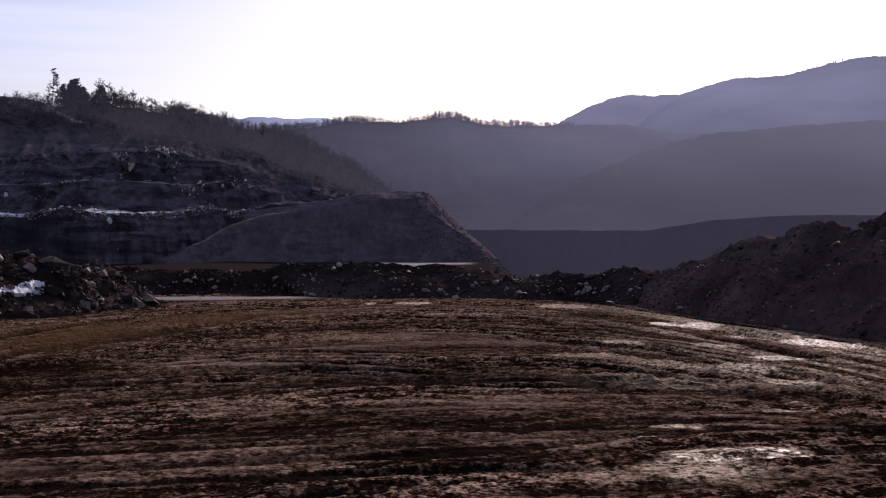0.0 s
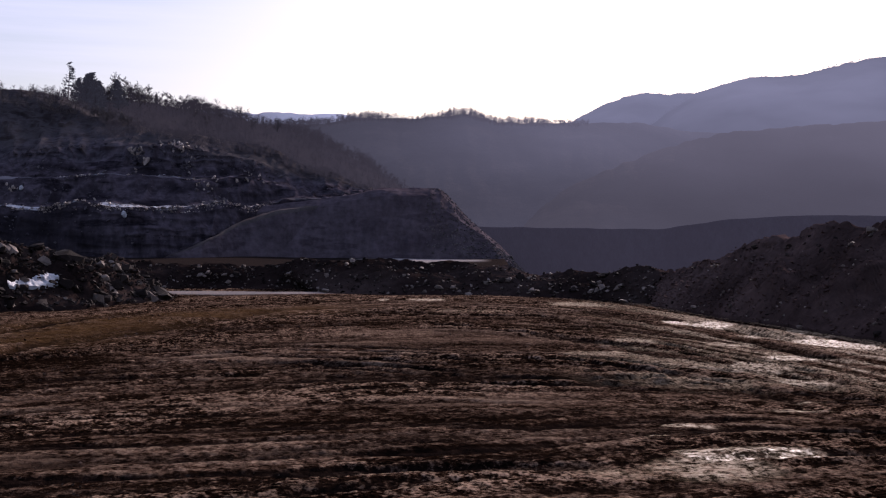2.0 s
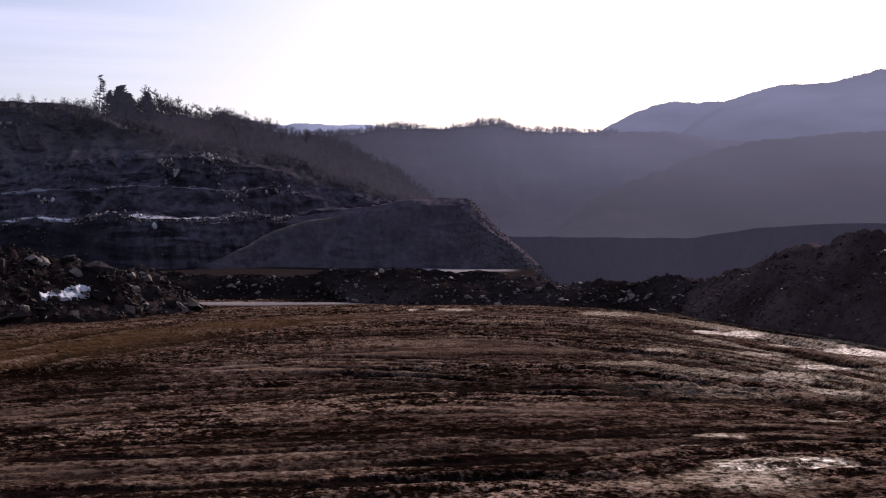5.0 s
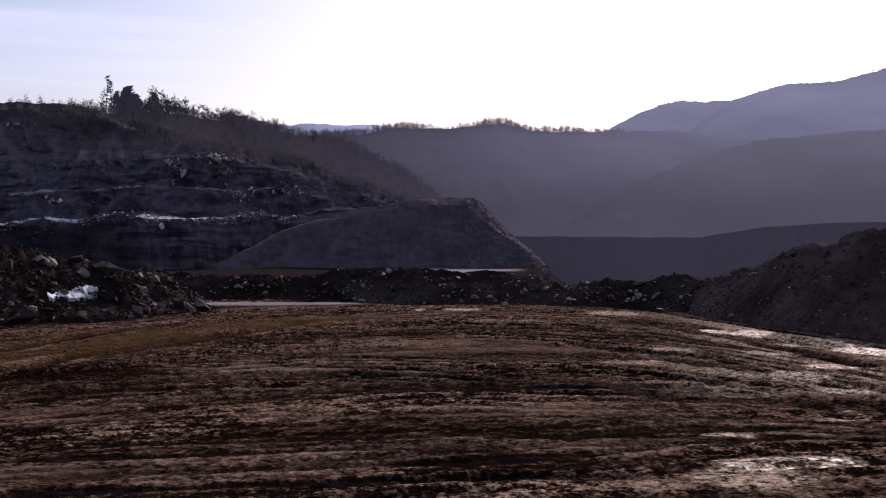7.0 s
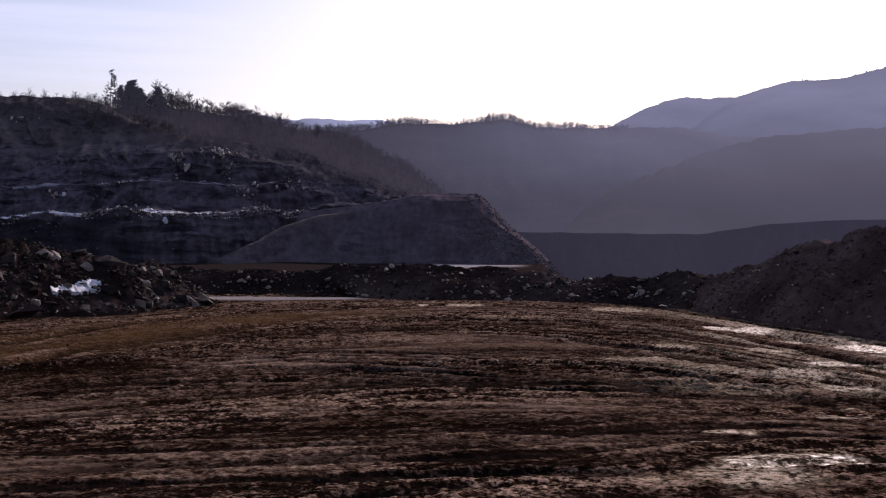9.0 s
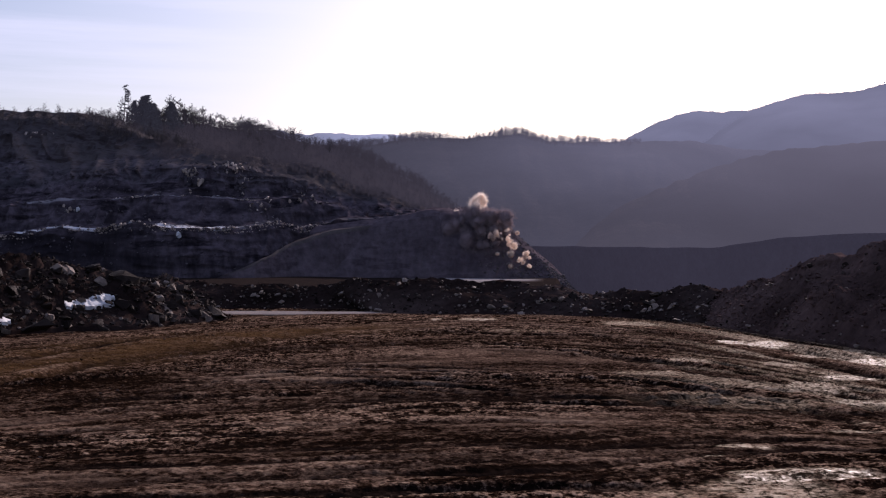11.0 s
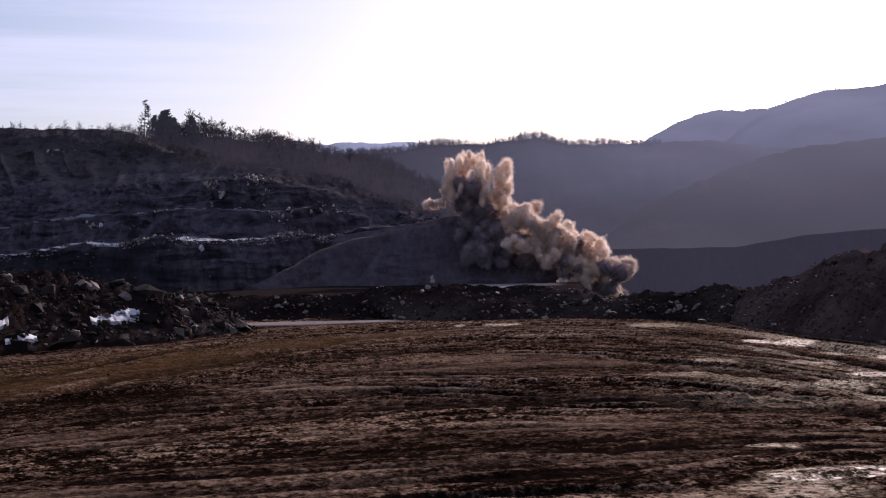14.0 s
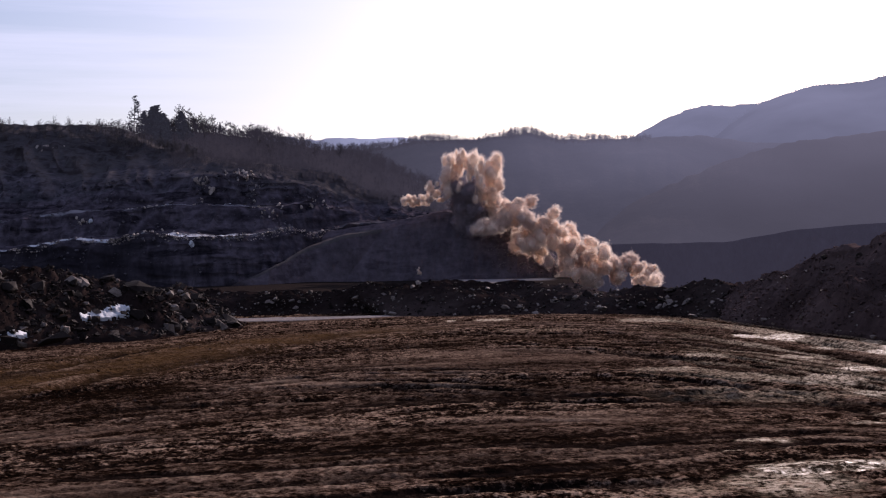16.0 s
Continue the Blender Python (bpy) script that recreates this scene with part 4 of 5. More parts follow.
# ---- mounds of spoil on the pad ----
def mound(name, label, category, front, crest, back, mat, nu, steps, amp, seed):
    p = loft([front, [tuple(0.5 * np.array(a) + 0.5 * np.array(b) + np.array((0, 0, 0.1))) for a, b in zip(front, crest)], crest, back], nu, steps)
    x, y, z = p[..., 0], p[..., 1], p[..., 2]
    up = np.clip(z / 0.6, 0.15, 1)
    p[..., 2] += up * amp * (fbm(x * 0.8 + seed, y * 0.8, 0 * x, 4) + 0.5 * np.abs(fbm(x * 3, y * 3, seed + 0 * x, 3)))
    p[..., 1] += up * amp * 0.8 * fbm(x * 1.7, z * 1.7, seed + 3 + 0 * x, 3)
    p[0, :, 2] -= 0.15
    p[-1, :, 2] -= 0.3
    ob = new(name, grid_mesh(name, p, mat, smooth_faces=False))
    return tagged(ob, label, category), p


BERM, BERM_PTS = mound("safety_berm", "low dark berm of dirt and stones along the pad edge", "berm",
    [(-22, 41.5, 0), (-14, 41, 0), (-9.66, 41, -0.02), (-4.69, 41, -0.02), ((-3.69, 38, -0.03)), (0.26, 37, -0.02), (3.37, 36, -0.02), (5.39, 34, -0.02), (6.04, 32, -0.01)],
    [(-22, 43.2, 1.0), (-14, 43, 0.9), (-10.04, 42.6, 0.68), (-7.08, 42.6, 0.63), (-3.98, 41, 0.86), (-2.15, 40, 0.94), (0.62, 39.5, 0.81), (2.6, 38.5, 0.61), (4.42, 37, 0.67), (5.7, 35, 0.83)],
    [(-22, 47, -0.6), (-14, 47, -0.6), (-9, 47, -0.6), (-5, 47, -0.6), (0, 45, -0.4), (4, 43, 0), (8, 40, 0)], DIRT, 520, [18, 18, 12], 0.15, 3.0)
LEFT, LEFT_PTS = mound("rubble_mound", "heap of dark shot rock and dirt beside the pad", "rubble pile",
    [(-11.13, 24.6, -0.01), (-10.68, 26.4, 0.02), (-9.71, 28.6, 0.01), (-8.51, 29.6, 0.02), (-7.97, 31.5, 0.02), (-7.17, 33.5, 0.02)],
    [(-12.66, 28, 1.7), (-11.73, 29, 1.61), (-10.52, 31, 1.5), (-9.96, 32, 1.42), (-9.63, 33, 1.06), (-8.89, 34, 0.71), (-8.09, 35, 0.35), (-7.46, 35, -0.01)],
    [(-16, 33, 0), (-13, 35, 0), (-10, 37, 0), (-7.6, 36, 0)], DIRT, 300, [22, 22, 14], 0.24, 8.0)
RIGHT, RIGHT_PTS = mound("dirt_mound", "long dark dirt spoil pile with scattered stones", "spoil pile",
    [(5.02, 33.5, -0.04), (5.54, 30, -0), (6.03, 27, -0.01), (6.67, 24.2, -0.01), (7.34, 21.6, -0), (8.04, 19.2, -0.01)],
    [(5.39, 36, 0.78), (6.12, 34, 1.07), (6.7, 32.5, 1.35), (7.19, 31, 1.63), (7.74, 30, 1.89), (8.34, 28.5, 1.98), (8.99, 26.5, 2.09), (10.04, 24, 2.17)],
    [(5.5, 40, 0), (8, 38, 0), (11, 35, 0), (14, 32, 0), (17, 28, 0)], MOUND_SOIL, 360, [30, 30, 14], 0.26, 15.0)

STONES = [hull_mesh("stone", STONE, i, 0.55 + 0.06 * (i % 5), 13) for i in range(8)]
SHALES = [hull_mesh("stone", SHALE, 20 + i, 0.6 + 0.07 * (i % 4), 13) for i in range(6)]
CHIPS = [hull_mesh("chip", STONE, 50 + i, 0.7, 8) for i in range(6)]


def strew(pts, count, lo, hi, seed, rows, label, group, pale, cols=(0.0, 1.0)):
    """Stones lying on a mound, each a thing of its own."""
    rnd = random.Random(seed)
    nv, nu = pts.shape[:2]
    for _ in range(count):
        i = int(rnd.uniform(*rows) * (nv - 1))
        j = int(rnd.uniform(*cols) * (nu - 1))
        s = lo * (hi / lo) ** (rnd.random() ** 1.8)
        p = pts[i, j]
        light = rnd.random() < pale
        ob = new("boulder" if s > 0.22 else "stone", rnd.choice(STONES if light else SHALES))
        ob.matrix_world = pose(p[0], p[1], p[2] + 0.12 * s, rnd.uniform(-28, 28), rnd.uniform(-28, 28), rnd.uniform(0, 360)) @ Matrix.Diagonal((s, s * rnd.uniform(0.7, 1), s, 1))
        tagged(ob, ("pale angular sandstone " if light else "dark angular shale ") + label, "rock", group)


def rubble(pts, count, lo, hi, seed, rows, label, mat_source, mat):
    rnd = np.random.RandomState(seed)
    nv, nu = pts.shape[:2]
    i = (rnd.uniform(rows[0], rows[1], count) * (nv - 1)).astype(int)
    j = rnd.randint(0, nu, count)
    pl = pts[i, j] + rnd.normal(0, 0.05, (count, 3)) * (1, 1, 0.3)
    me = scatter_mesh("loose_rubble", mat_source, mat, pl, lo * (hi / lo) ** (rnd.random_sample(count) ** 2), seed)
    tagged(new("loose_rubble", me), label, "rubble", kind="stuff")


strew(LEFT_PTS, 260, 0.10, 0.55, 1, (0.02, 0.72), "block lying on the rubble pile", "rocks of the rubble pile", 0.22)
strew(BERM_PTS, 120, 0.07, 0.30, 2, (0.0, 0.75), "stone lying on the berm", "stones of the berm", 0.65)
strew(BERM_PTS, 110, 0.08, 0.34, 12, (0.0, 0.36), "stone lying at the foot of the berm", "stones of the berm", 0.75, (0.42, 1.0))
strew(RIGHT_PTS, 26, 0.10, 0.34, 3, (0.62, 0.74), "stone lying on the spoil pile", "stones of the spoil pile", 0.5)
strew(RIGHT_PTS, 22, 0.08, 0.26, 9, (0.0, 0.14), "stone lying at the foot of the spoil pile", "stones of the spoil pile", 0.5)
rubble(LEFT_PTS, 2600, 0.05, 0.22, 4, (0.0, 0.8), "small broken rock over the rubble pile", CHIPS, SHALE)
rubble(BERM_PTS, 3000, 0.04, 0.18, 5, (0.0, 0.8), "small broken rock over the berm", CHIPS, SHALE)
rubble(BERM_PTS, 420, 0.05, 0.16, 14, (0.0, 0.7), "pale chips of sandstone over the berm", CHIPS, STONE)
rubble(RIGHT_PTS, 110, 0.05, 0.13, 15, (0.0, 0.7), "pale chips of sandstone on the spoil mound", CHIPS, STONE)
rubble(RIGHT_PTS, 3600, 0.04, 0.14, 6, (0.0, 0.8), "clods and small rock over the spoil pile", CHIPS, MOUND_SOIL)


def pad_clods():
    """Lumps of mud and chips left on the pad by the machines."""
    rnd = np.random.RandomState(31)
    n = 4200
    d = 7.5 * (32 / 7.5) ** rnd.random_sample(n)
    a = np.radians(rnd.uniform(-24, 21, n))
    x, y = d * np.sin(a), d * np.cos(a)
    keep = fbm(x * 0.4, y * 0.8, 0 * x, 3) + rnd.normal(0, 0.3, n) > -0.05
    z = np.full(n, 0.01)
    size = (0.012 + 0.030 * rnd.random_sample(n) ** 4) * (0.6 + d / 26)
    soil = earth("loose_mud", (0.03, 0.020, 0.016), (0.09, 0.062, 0.05), (0.2, 0.148, 0.118), 0.5, relief=0.01, spec=0.0)
    me = scatter_mesh("loose_clods", CHIPS, soil, np.stack([x, y, z], -1)[keep], size[keep], 31)
    tagged(new("loose_clods", me), "lumps of brown mud and chips on the pad", "clods", kind="stuff")


pad_clods()


def set_stone(x, y, z, s, rx, ry, rz, light, wide, label, group):
    """One stone that stands out."""
    ob = new("boulder", (STONES if light else SHALES)[int(abs(x * 7 + y * 3)) % 6])
    ob.matrix_world = pose(x, y, z, rx, ry, rz) @ Matrix.Diagonal((s * wide, s, s, 1))
    tagged(ob, label, "rock", group)


for x, y, z, s, rx, ry, rz, light, wide in (
    (*(-9.38, 31.5, 1.08), 0.85, 10, 15, 20, False, 1.1), (*(-8.47, 31.6, 0.3), 0.5, 25, 35, -15, True, 1.7), (*(-8.4, 30.6, 0.08), 0.34, 20, 30, 10, True, 1.8),
    (*(-7.71, 32.6, 0.12), 0.46, 15, 25, 0, True, 1.5), (*(-7.55, 33.4, 0.21), 0.5, 0, 10, 40, False, 1.1), (*(-9.44, 29.3, 0.14), 0.62, 12, 22, -5, False, 2.0),
    (*(-9.94, 27.2, 0.11), 0.6, 10, -15, 30, False, 1.4), (*(-10.81, 27.6, 0.32), 0.5, 10, 20, 60, True, 1.3), (*(-10.03, 30.3, 0.61), 0.42, 30, 20, 80, True, 1.3)):
    set_stone(x, y, z, s, rx, ry, rz, light, wide, "large pale sandstone slab leaning on the rubble pile" if light else "large dark shale block on the rubble pile", "rocks of the rubble pile")
for x, y, z, s, rx, ry, rz, wide in (
    (*(-3.19, 40, 0.94), 0.24, 20, 10, 0, 1.0), (*(4.18, 37, 0.72), 0.34, 4, 4, 10, 1.6), (*(1.65, 37, 0.14), 0.24, 10, 0, 20, 1.4), (*(2.24, 36.6, 0.19), 0.26, 5, 10, 60, 1.3),
    (*(-2.03, 36.4, -0.11), 0.16, 0, 10, 20, 1.3), (*(-0.03, 37.6, 0.22), 0.2, 10, 10, 0, 1.8), (*(5.63, 32, 0.1), 0.2, 10, 0, 0, 1.6), (*(4.36, 34, 0.06), 0.2, 0, 10, 30, 1.8)):
    set_stone(x, y, z, s, rx, ry, rz, True, wide, "pale sandstone block standing out on the dark berm", "stones of the berm")


def snow_patch(pts, cx, cz, rx, rz, seed):
    """Old snow caught in a hollow of the pile: a draped slab with a thick rim."""
    x, z = pts[..., 0], pts[..., 2]
    e = ((x - cx) / rx) ** 2 + ((z - cz) / rz) ** 2 + 0.7 * fbm(x * 1.8 + seed, z * 2.5, 0 * x, 3)
    cells = e[: int(len(e) * 0.62)] < 1
    verts, faces, index = [], [], {}
    nv, nu = cells.shape

    def vert(i, j, low):
        if (i, j, low) not in index:
            index[i, j, low] = len(verts)
            p = pts[i, j]
            verts.append((p[0], p[1] - (0.0 if low else 0.05), p[2] + (-0.05 if low else 0.07)))
        return index[i, j, low]

    for i in range(nv - 1):
        for j in range(nu - 1):
            if not cells[i, j]:
                continue
            ring = [(i, j), (i, j + 1), (i + 1, j + 1), (i + 1, j)]
            faces.append([vert(*c, False) for c in ring])
            for k, (di, dj) in enumerate(((-1, 0), (0, 1), (1, 0), (0, -1))):
                if not (0 <= i + di < nv - 1 and 0 <= j + dj < nu - 1 and cells[i + di, j + dj]):
                    a, b = ring[k], ring[(k + 1) % 4]
                    faces.append([vert(*a, False), vert(*a, True), vert(*b, True), vert(*b, False)])
    me = bpy.data.meshes.new("snow_patch")
    me.from_pydata(verts, [], faces)
    me.materials.append(SNOW)
    tagged(new("snow_patch", me), "patch of old white snow lying on the rubble pile", "snow", "snow on the rubble pile")


for (x, y, z), rx, rz, seed in (((-9.56, 31, 0.48), 0.40, 0.10, 1.0), ((-9.48, 32, 0.58), 0.2, 0.07, 2.0), ((-11.22, 28.5, 0.53), 0.25, 0.07, 3.0), ((-11.4, 28.5, 0.77), 0.2, 0.06, 4.0), ((-10.72, 28, 0.21), 0.22, 0.06, 5.0)):
    snow_patch(LEFT_PTS, x, z, rx, rz, seed)


# ---- pale blocks standing out of the highwall ----
PALES = [hull_mesh("rock_block", PALE if i % 2 else CRAG, 70 + i, 1.0, 8) for i in range(8)]


def outcrop(x, y, z, rx, rz, count, lo, hi, seed, label="pale sandstone block standing out of the highwall", mesh_list=None):
    rnd = random.Random(seed)
    face = WALL_PTS[:150].reshape(-1, 3)
    for _ in range(int(count * 1.5)):
        cx, cz = x + rnd.gauss(0, 0.5) * rx, z + rnd.gauss(0, 0.42) * rz
        p = face[int(np.argmin((face[:, 0] - cx) ** 2 + (face[:, 2] - cz) ** 2 + 0.02 * (face[:, 1] - y) ** 2))]
        s = 0.9 * lo * (hi / lo) ** (rnd.random() ** 1.5)
        ob = new("rock_block", rnd.choice(mesh_list or PALES))
        ob.matrix_world = pose(p[0], p[1] - 0.4 * s, p[2] + 0.1 * s, rnd.uniform(-30, 30), rnd.uniform(-30, 30), rnd.uniform(0, 360)) @ Matrix.Diagonal((s * rnd.uniform(0.5, 1), s, s * rnd.uniform(0.9, 1.7), 1))
        tagged(ob, label, "rock", "blocks of the highwall")


outcrop(*(-103, 428, 27.1), 2.8, 3.8, 34, 0.7, 2.4, 1)
outcrop(*(-101.6, 426, 25.1), 1.8, 1.4, 10, 1.4, 2.8, 21)
outcrop(*(-103.5, 418, 20.3), 2.0, 2.4, 8, 0.8, 1.8, 2)
outcrop(*(-93.8, 426, 30.6), 4.0, 1.4, 10, 0.8, 2.0, 3)
outcrop(*(-89.2, 426, 29.9), 4.4, 2.0, 24, 0.6, 1.8, 4)
outcrop(*(-85.9, 424, 24.6), 1.2, 4.0, 16, 0.6, 1.8, 5)
outcrop(*(-77, 410, 17.1), 4.0, 2.4, 14, 0.8, 1.8, 6)
outcrop(*(-66.2, 420, 19.9), 5.0, 3.0, 16, 0.8, 1.8, 7)
outcrop(*(-169.6, 470, 44.4), 6.0, 4.0, 10, 0.6, 1.5, 8)
outcrop(*(-135.1, 398, 15.5), 4.0, 2.0, 8, 0.8, 1.8, 10)
outcrop(*(-107.1, 384, 9.5), 6.0, 1.8, 12, 0.6, 1.5, 11)
outcrop(*(-83.8, 384, 8.3), 4.0, 2.5, 10, 0.6, 1.4, 12)
SNOWY = [hull_mesh("snowy_block", SNOW, 90 + i, 0.6) for i in range(3)]
for (x, y, z), s in (((-94.8, 377, 7.2), 2.6), ((-133.7, 400, 15.4), 2.2), ((-93.3, 410, 20), 1.0), ((-91.7, 410, 20), 1.0)):
    outcrop(x, y, z, 0.2, 0.2, 2, s * 0.7, s, int(s * 10 + x), "snow-covered block on a ledge of the highwall", SNOWY)


def bench_rubble():
    rnd = np.random.RandomState(12)
    nv, nu = BENCH_PTS.shape[:2]
    i, j = rnd.randint(4, 84, 1700), (nu * (1.0 - 0.30 * rnd.random_sample(1700) ** 1.5)).astype(int)
    me = scatter_mesh("bench_rubble", CHIPS, TALUS, BENCH_PTS[i, np.minimum(j, nu - 1)], 0.4 * 3.2 ** (rnd.random_sample(1700) ** 2), 12)
    tagged(new("bench_rubble", me), "broken rock strewn down the end of the bench", "rubble", kind="stuff")



def crags():
    """Broken blocks standing proud all over the cut faces."""
    rnd = np.random.RandomState(41)
    n = 5600
    i = np.where(rnd.random_sample(n) < 0.5, rnd.randint(0, 128, n), rnd.choice([42, 44, 46, 74, 78, 96, 108, 116, 120], n) + rnd.randint(-4, 5, n))
    j = rnd.randint(0, WALL_PTS.shape[1], n)
    keep = fbm(j / 40.0, i / 18.0, 0 * i + 3.0, 3) + rnd.normal(0, 0.25, n) > -0.05
    size = 0.45 * 4.2 ** (rnd.random_sample(n) ** 2.2)
    me = scatter_mesh("wall_crags", CHIPS, CRAG, WALL_PTS[np.clip(i, 0, 128), j][keep], size[keep], 41)
    tagged(new("wall_crags", me), "broken rock standing out of the highwall", "rubble", kind="stuff")


bench_rubble()
crags()


def ledge_rubble():
    """Pale shot rock caught along the ledges of the highwall."""
    rnd = np.random.RandomState(44)
    n = 1200
    i = rnd.choice([38, 40, 41, 42, 44, 74, 76, 80], n)
    left, right = -158.0, -58.0
    x = rnd.uniform(left, right, n)
    keep = fbm(x / 9.0, i / 6.0, 0 * x + 8.0, 3) > np.where(i < 60, -0.02, np.where(x > -98, 0.0, 0.3))
    j = np.array([int(np.argmin(np.abs(WALL_PTS[a, :, 0] - b))) for a, b in zip(i, x)])
    size = 0.35 * 3.6 ** (rnd.random_sample(n) ** 2)
    me = scatter_mesh("ledge_rubble", CHIPS, PALE, WALL_PTS[i, j][keep] - (0, 0.3, 0), size[keep], 44)
    tagged(new("ledge_rubble", me), "pale shot rock lying along the highwall ledges", "rubble", kind="stuff")


ledge_rubble()


# ---- trees ----
def twig(verts, faces, a, b, ra, rb):
    d = (b - a).normalized()
    s = d.orthogonal().normalized()
    t = d.cross(s)
    base = len(verts)
    for p, r in ((a, ra), (b, rb)):
        for k in range(3):
            w = 2.0944 * k
            verts.append(p + (s * math.cos(w) + t * math.sin(w)) * r)
    for k in range(3):
        n = (k + 1) % 3
        faces.append((base + k, base + n, base + 3 + n, base + 3 + k))


def bare_parts(seed, height, width, levels=4, stem=0.62, thick=0.02, fine=0.06):
    rnd = random.Random(seed)
    trunk, crown = ([], []), ([], [])

    def grow(p, d, ln, r, level):
        steps = 3 if level == 0 else 2
        for _ in range(steps):
            q = p + d * (ln / steps)
            twig(*(trunk if level == 0 else crown), p, q, max(r, fine), max(r * 0.75, fine))
            r *= 0.75
            p = q
            d = (d + Vector((rnd.gauss(0, 0.12), rnd.gauss(0, 0.12), 0.05))).normalized()
            if level < levels:
                for _ in range(2 if level else 3):
                    side = Vector((rnd.gauss(0, 1), rnd.gauss(0, 1), rnd.uniform(0.1, 0.9))).normalized()
                    grow(p, (d * 0.45 + side * width).normalized(), ln * rnd.uniform(0.36, 0.5), r * 0.5, level + 1)

    grow(Vector((0, 0, -0.6)), Vector((0, 0, 1)), height * stem, height * thick, 0)
    return trunk, crown


def evergreen_parts(seed, height, sparse):
    rnd = random.Random(seed)
    trunk, crown = ([], []), ([], [])
    twig(*trunk, Vector((0, 0, -0.6)), Vector((0, 0, height)), height * 0.018, 0.03)
    z = height * (0.30 if sparse else 0.08)
    while z < height:
        reach = height * (0.24 if sparse else 0.40) * (1 - (z / height) ** 1.5) * rnd.uniform(0.6, 1.15) + 0.25
        for k in range(3 if sparse else 7):
            w = rnd.uniform(0, 6.3)
            a = Vector((0, 0, z))
            tip = Vector((math.cos(w) * reach, math.sin(w) * reach, z + reach * rnd.uniform(-0.05, 0.35)))
            twig(*crown, a, tip, 0.05, 0.02)
            for _ in range(7 if sparse else 14):
                c = a.lerp(tip, rnd.uniform(0.3, 1.0)) + Vector((rnd.gauss(0, 0.25), rnd.gauss(0, 0.25), rnd.gauss(0, 0.2)))
                base = len(crown[0])
                for _ in range(3):
                    crown[0].append(c + Vector((rnd.gauss(0, 0.38), rnd.gauss(0, 0.38), rnd.gauss(0, 0.25))))
                crown[1].append((base, base + 1, base + 2))
        z += height * (0.075 if sparse else 0.05)
    return trunk, crown


def tree_mesh(name, vf, mat):
    me = bpy.data.meshes.new(name)
    me.from_pydata([tuple(v) for v in vf[0]], [], vf[1])
    me.materials.append(mat)
    return me


def tree(name, vf_pair, crown_mat, label):
    e = new(name)
    part("trunk", tree_mesh("trunk", vf_pair[0], BARK), e)
    part("crown", tree_mesh("crown", vf_pair[1], crown_mat), e)
    return tagged(e, label, "tree")


def height_on(pts, x, y):
    """Height of a hill's surface at a place in the plan."""
    best = -99.0
    for p in pts:
        d = (p[..., 0] - x) ** 2 + (p[..., 1] - y) ** 2
        best = max(best, float(p.reshape(-1, 3)[int(np.argmin(d)), 2]))
    return best


def plant(kinds, places, pts, group, seed):
    rnd = random.Random(seed)
    used = set()
    for (x, y, k, s) in places:
        m = pose(x, y, height_on(pts, x, y) - 0.4, rnd.uniform(-3, 3), rnd.uniform(-3, 3), rnd.uniform(0, 360))
        ob = kinds[k]
        if k in used:
            ob = copy_thing(ob, m)
        else:
            ob.matrix_world = m
            used.add(k)
        ob.scale = (s, s, s)
        ob["group"] = group


HILL_KINDS = [
    tree("conifer", evergreen_parts(1, 15, True), HAZED_NEEDLES, "tall thin dark conifer with a sparse crown"),
    tree("evergreen", evergreen_parts(2, 12, False), HAZED_NEEDLES, "dense dark evergreen on the hilltop"),
    tree("evergreen", evergreen_parts(3, 11, False), HAZED_NEEDLES, "dense rounded dark evergreen on the hilltop"),
    tree("bare_tree", bare_parts(4, 13, 1.0, 4, 0.6, 0.028), BARK, "bare winter tree with fine twigs on the hilltop"),
    tree("bare_tree", bare_parts(5, 10, 1.4, 4, 0.55, 0.03), BARK, "low spreading bare winter tree on the hilltop"),
]
HILL_SPOTS = []
_r = random.Random(5)
for bx, k, s in ((93, 0, 1.0), (104, 0, 0.86), (113, 1, 0.75), (120, 3, 0.8), (126, 1, 0.95), (133, 2, 1.0), (142, 1, 0.95), (150, 2, 0.9), (158, 4, 0.9), (166, 3, 0.8), (174, 3, 0.98), (183, 2, 0.95),
                 (191, 3, 0.85), (198, 4, 0.95), (205, 3, 0.85), (213, 4, 0.9), (222, 3, 0.75), (230, 4, 0.85), (238, 3, 0.7), (247, 4, 0.8), (256, 3, 0.6), (266, 4, 0.75), (276, 3, 0.6), (288, 4, 0.7), (300, 3, 0.55), (318, 4, 0.6), (340, 3, 0.5), (365, 4, 0.55), (421, 4, 0.55), (465, 3, 0.6)):
    y = 612 + _r.uniform(0, 14) + max(0, bx - 160) * 0.45
    HILL_SPOTS.append(((bx - 784) / 2309.0 * y, y, k, s * 1.36))
plant(HILL_KINDS, HILL_SPOTS, (WALL_PTS[-40:], SLOPE), "trees on the hilltop", 7)


